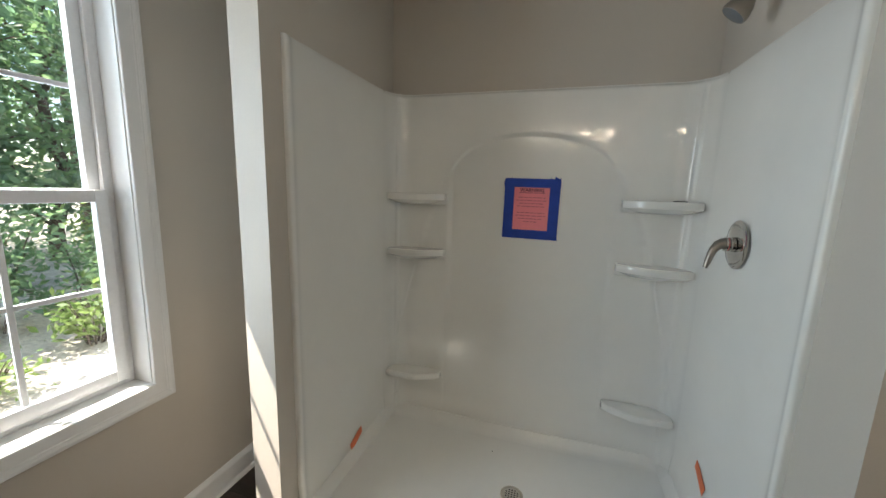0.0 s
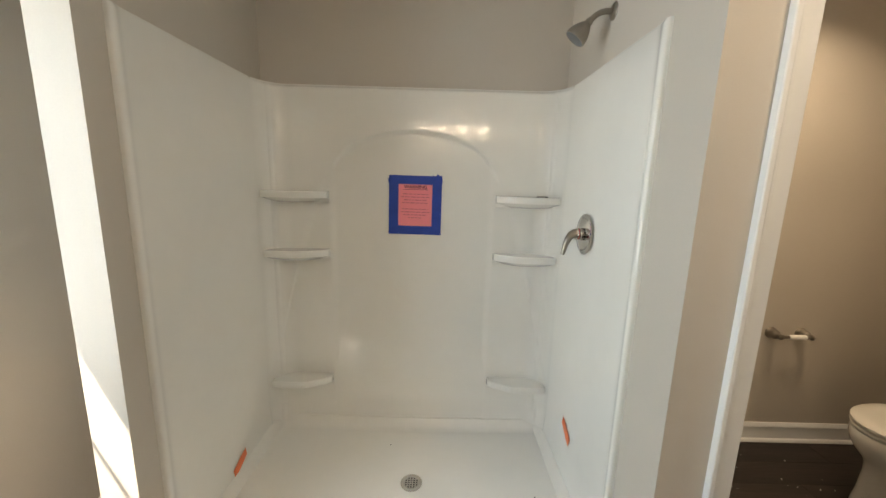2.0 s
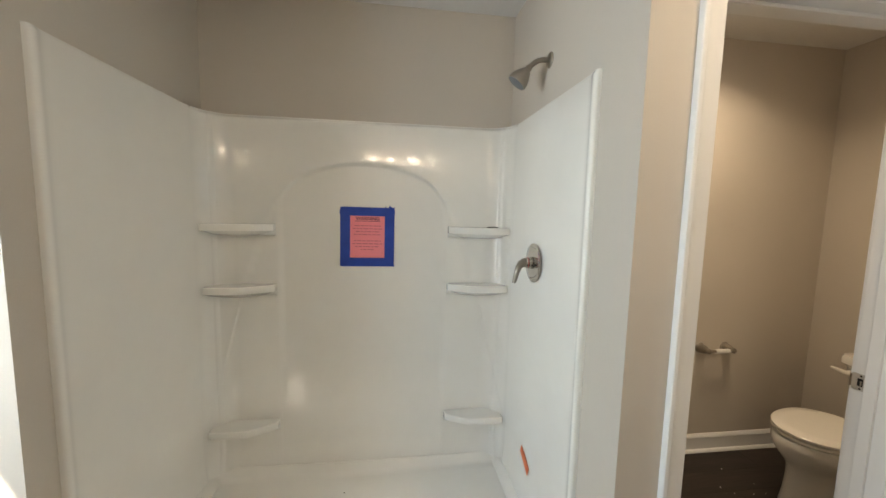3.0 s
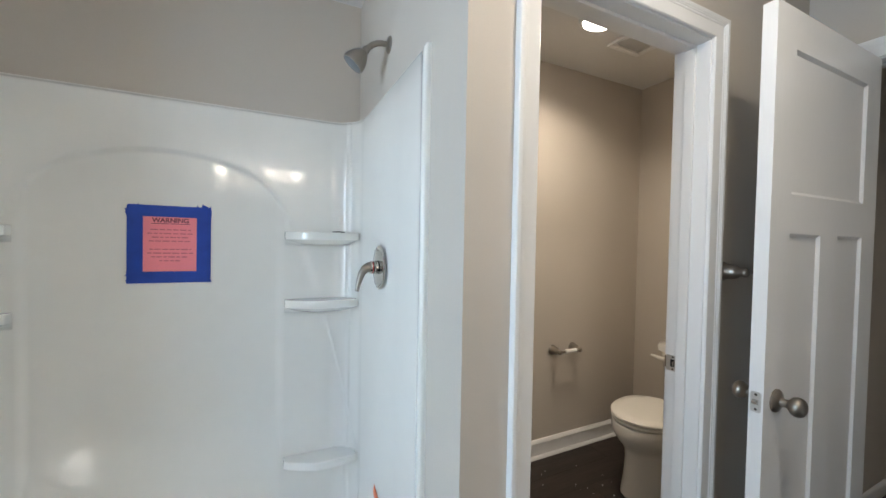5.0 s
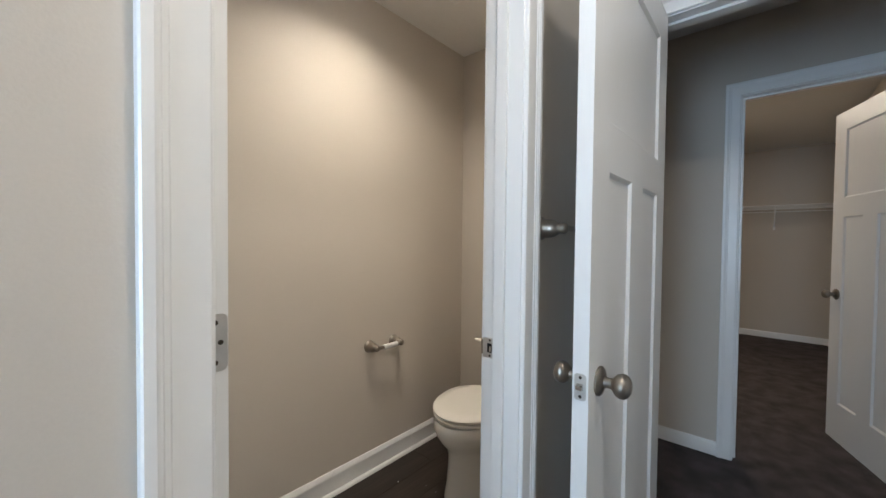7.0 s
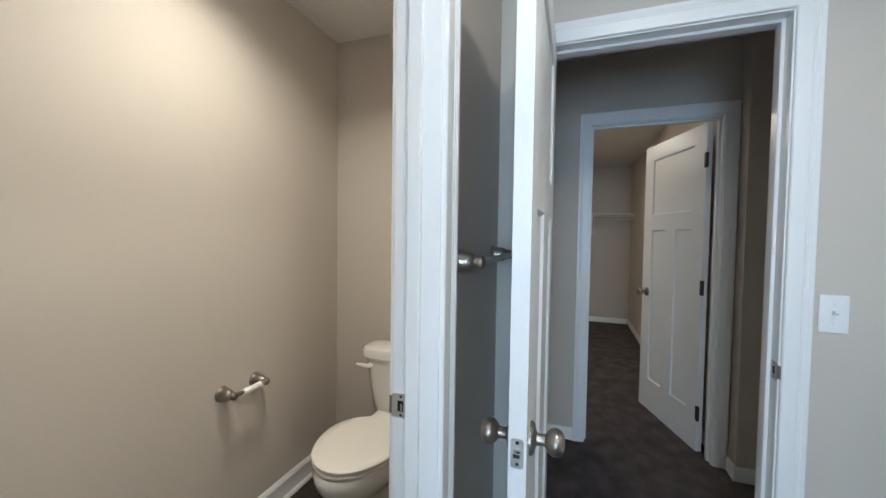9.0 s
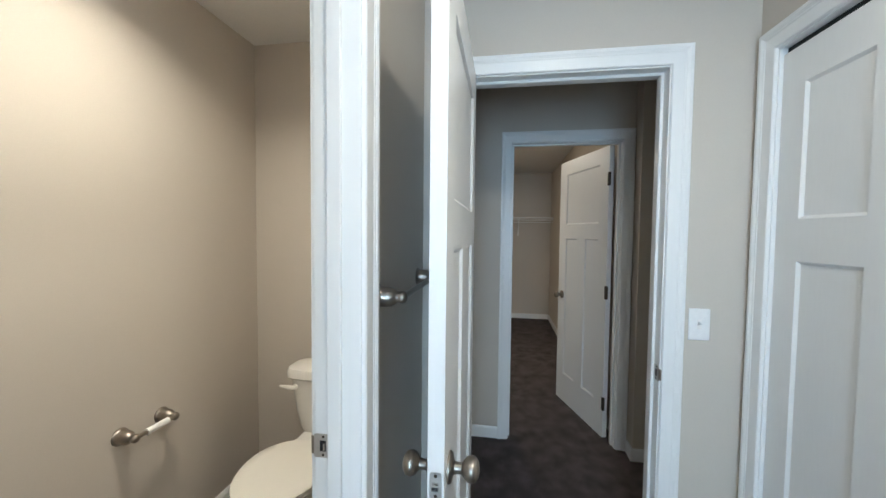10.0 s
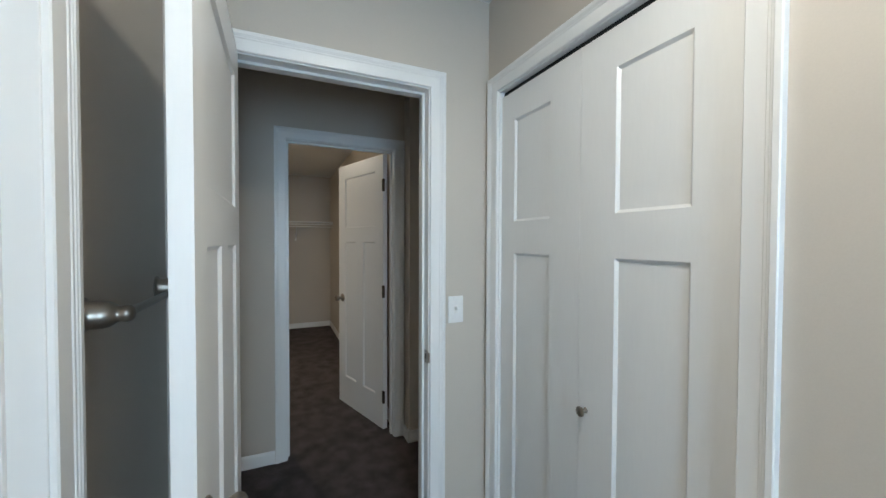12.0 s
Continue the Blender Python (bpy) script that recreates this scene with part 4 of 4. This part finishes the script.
def leaf_cloud(name, centres, size, mat, parent=None, label="", up=0.35):
    """Many small folded leaves round the given centres."""
    n = len(centres)
    a = rng.normal(size=(n, 3))
    a[:, 2] = a[:, 2] * 0.5 - 0.25
    a /= np.linalg.norm(a, axis=1)[:, None]
    nrm = rng.normal(size=(n, 3)) + np.array((0.2, 0, up * 3))
    b = np.cross(a, nrm)
    b /= np.linalg.norm(b, axis=1)[:, None] + 1e-9
    s = size * rng.uniform(0.6, 1.4, n)[:, None]
    v = np.stack([centres - a * s * 0.5, centres + b * s * 0.24 + a * s * 0.03, centres + a * s * 0.5, centres - b * s * 0.24 + a * s * 0.03], axis=1).reshape(-1, 3)
    f = np.arange(4 * n).reshape(-1, 4)
    me = bpy.data.meshes.new(name)
    me.from_pydata(v.tolist(), [], f.tolist())
    me.materials.append(mat)
    ob = new(name, me)
    ob.parent = parent
    if label:
        ob["label"] = label
    return ob


def island_tint(mat, colors):
    """Leaf by leaf, one of several greens."""
    nt = mat.node_tree
    b = nt.nodes["Principled BSDF"]
    geo, ramp = nt.nodes.new("ShaderNodeNewGeometry"), nt.nodes.new("ShaderNodeValToRGB")
    while len(ramp.color_ramp.elements) < len(colors):
        ramp.color_ramp.elements.new(0.5)
    for k, c in enumerate(colors):
        e = ramp.color_ramp.elements[k]
        e.position, e.color = k / (len(colors) - 1), (*c, 1)
    nt.links.new(geo.outputs["Random Per Island"], ramp.inputs[0])
    nt.links.new(ramp.outputs[0], b.inputs["Base Color"])
    tr, mix, out = nt.nodes.new("ShaderNodeBsdfTranslucent"), nt.nodes.new("ShaderNodeMixShader"), nt.nodes["Material Output"]
    nt.links.new(ramp.outputs[0], tr.inputs[0])
    mix.inputs[0].default_value = 0.65
    nt.links.new(b.outputs[0], mix.inputs[1])
    nt.links.new(tr.outputs[0], mix.inputs[2])
    nt.links.new(mix.outputs[0], out.inputs[0])


island_tint(LEAF, ((0.12, 0.20, 0.11), (0.15, 0.25, 0.12), (0.20, 0.32, 0.14), (0.14, 0.25, 0.16)))
island_tint(FERN, ((0.15, 0.24, 0.07), (0.22, 0.32, 0.09), (0.28, 0.36, 0.13)))


def tree(x, y, tall, spread, leaves, lean=0.0, low=0.8):
    z = height(max(x, -15.4), y)
    t = thing("tree", pose(x, y, z), "leafy green broadleaf tree at the wood's edge", "tree", "trees outside")
    pts = [(lean * k / 8 + 0.10 * math.sin(k * 1.7 + x), 0.08 * math.cos(k * 1.3 + y), tall * 0.85 * k / 8 - 0.05) for k in range(9)]
    trunk = part("trunk", tube(pts, [0.13 * (1 - 0.085 * k) for k in range(9)], 9), BARK, t)
    blobs = []
    for k in range(16):
        h = low + (tall - low) * (k + 0.5) / 16
        a = k * 2.4 + x
        reach = spread * (0.5 + 0.5 * math.sin(math.pi * min(1, (k + 3) / 18))) * rng.uniform(0.7, 1.15)
        base = Vector(pts[min(8, int(8 * h / (tall * 0.95)))])
        tip = Vector((base.x + math.cos(a) * reach, base.y + math.sin(a) * reach, h + 0.35))
        mid = base.lerp(tip, 0.5) + Vector((0, 0, 0.12))
        part("limb", tube([base, mid, tip], [0.035, 0.022, 0.008], 6), BARK, trunk)
        for f in (0.35, 0.6, 0.8, 1.0):
            c = base.lerp(tip, f)
            blobs.append((c.x, c.y, c.z, 0.24 + 0.22 * rng.random()))
    blobs = np.array(blobs)
    pick = rng.integers(0, len(blobs), leaves)
    off = rng.normal(size=(leaves, 3)) * blobs[pick, 3][:, None] * np.array((1, 1, 0.45))
    leaf_cloud("crown", blobs[pick, :3] + off, 0.15, LEAF, t)
    return t


for x, y, tall, spread, n, lean in ((-6.2, -1.4, 4.6, 1.7, 6500, 0.3), (-6.6, 0.6, 5.0, 1.9, 7500, -0.2), (-7.4, 2.6, 5.6, 2.0, 7000, 0.2), (-7.8, -3.2, 5.6, 2.1, 6000, 0.2),
                                    (-8.8, 1.2, 6.6, 2.3, 7500, 0.0), (-9.4, -0.9, 6.8, 2.3, 7500, 0.3), (-9.6, 4.2, 7.0, 2.4, 6000, -0.3), (-6.4, 4.6, 5.0, 1.8, 5000, 0.1), (-8.6, -5.6, 6.0, 2.2, 4500, 0)):
    tree(x - 1.5, y, tall, spread, n, lean)


def shrub(x, y, n, size, mat, wide, tall, label):
    z = height(max(x, -15.4), y)
    t = thing("shrub", pose(x, y, z), label, "shrub", "undergrowth")
    stems = bmesh.new()
    cs = []
    for k in range(14):
        a, rr = rng.uniform(0, 6.28), wide * math.sqrt(rng.random())
        tip = (rr * math.cos(a), rr * math.sin(a), tall * rng.uniform(0.55, 1.1))
        tube([(tip[0] * 0.2, tip[1] * 0.2, -0.03), (tip[0] * 0.6, tip[1] * 0.6, tip[2] * 0.6), tip], [0.012, 0.008, 0.003], 5, stems)
        cs += [(tip[0] * f, tip[1] * f, tip[2] * f) for f in (0.5, 0.7, 0.85, 1.0)]
    part("stems", stems, BARK, t)
    cs = np.array(cs)
    pick = rng.integers(0, len(cs), n)
    leaf_cloud("foliage", cs[pick] + rng.normal(size=(n, 3)) * 0.11 * np.array((1, 1, 0.6)), size, mat, t)


for x, y, n, size, mat, wide, tall in ((-5.0, -1.5, 1800, 0.085, FERN, 0.55, 0.9), (-5.2, -0.3, 2000, 0.085, LEAF, 0.7, 1.1), (-5.1, 0.9, 2000, 0.09, LEAF, 0.7, 1.0), (-5.6, 2.0, 2000, 0.09, FERN, 0.8, 1.2),
                                       (-5.8, -2.8, 1800, 0.09, LEAF, 0.8, 1.2), (-5.5, 0.2, 1800, 0.09, LEAF, 0.8, 1.5), (-5.4, 3.3, 1600, 0.09, LEAF, 0.8, 1.1), (-4.3, 0.45, 500, 0.09, FERN, 0.28, 0.55),
                                       (-3.9, -0.5, 260, 0.07, FERN, 0.22, 0.30), (-3.5, -1.15, 160, 0.06, FERN, 0.18, 0.20), (-4.4, -1.2, 260, 0.07, FERN, 0.25, 0.35)):
    shrub(x, y, n, size, mat, wide, tall, "light green leafy weeds on bare ground" if mat is FERN else "dark green leafy undergrowth shrub")

STONE = random_tint(material("pale_stone", (0.45, 0.40, 0.34), 0.9, vary=0.2, scale=9), 0.25)
pebbles = bmesh.new()
for k in range(420):
    x, y = -1.9 - 3.0 * rng.random(), -2.6 + 4.4 * rng.random()
    q = 0.012 + 0.03 * rng.random() ** 3
    z = height(x, y)
    e = rng.uniform(0.6, 1.3, 3)
    lathe(((0.0, -q * 0.3), (q * e[0], 0.0), (q * 0.8 * e[0], q * 0.35 * e[1]), (0.0, q * 0.55 * e[1])), 6, pose(x, y, z, rng.uniform(-15, 15), rng.uniform(-15, 15), rng.uniform(0, 360)), pebbles)
tagged(part("stones", pebbles, STONE, smooth=False), "pale stones scattered over clay soil", "stones", kind="stuff")

# ---------------------------------------------------------------- plank floor
floor_ob = bpy.data.objects["floor"]
PW, PL = 0.152, 1.22
plank_mesh = {}


def plank(x0, x1, y0, y1):
    key = (round(x1 - x0, 3), round(y1 - y0, 3))
    if key not in plank_mesh:
        bm = bmesh.new()
        g, b = 0.0002, 0.0008
        w, d = key
        lo = [(g, g, -0.005), (w - g, g, -0.005), (w - g, d - g, -0.005), (g, d - g, -0.005)]
        hi = [(x, y, -0.0015) for x, y, z in lo]
        top = [(g + b, g + b, 0.0), (w - g - b, g + b, 0.0), (w - g - b, d - g - b, 0.0), (g + b, d - g - b, 0.0)]
        plank_mesh[key] = mesh_of(loft(bm, [lo, hi, top]), "plank")
        plank_mesh[key].materials.append(PLANK)
    ob = new("plank", plank_mesh[key])
    ob.parent = floor_ob
    ob.location = (x0, y0, 0)


def lay(x0, x1, y0, y1, phase):
    row = math.floor(y0 / PW)
    while row * PW < y1:
        a, b = max(y0, row * PW), min(y1, (row + 1) * PW)
        x = x0 - PL * ((row * 0.37 + phase) % 1.0)
        while x < x1:
            p, q = max(x, x0), min(x + PL, x1)
            if q - p > 0.02 and b - a > 0.01:
                plank(p, q, a, b)
            x += PL
        row += 1


lay(0.885, WCX, YFB, YN, 0.2)
lay(WX0, WX1, YF, YFB, 0.5)
lay(XW, -0.885, YF, 0.0, 0.1)
lay(XW, XE + 0.06, YS, YF, 0.0)
lay(XW, 1.0, -3.5, YS, 0.3)
crumbs = bmesh.new()
for k in range(70):
    x, y = 1.35 + 0.8 * rng.random(), -0.85 + 0.75 * rng.random()
    q = 0.0013 + 0.0022 * rng.random()
    lathe(((0.0, 0.0), (q, 0.0), (q * 0.7, q), (0.0, q * 1.2)), 5, pose(x, y, 0.0), crumbs)
tagged(part("drywall_crumbs", crumbs, STICKER, smooth=False), "white plaster crumbs on the dark floor", "debris", kind="stuff")
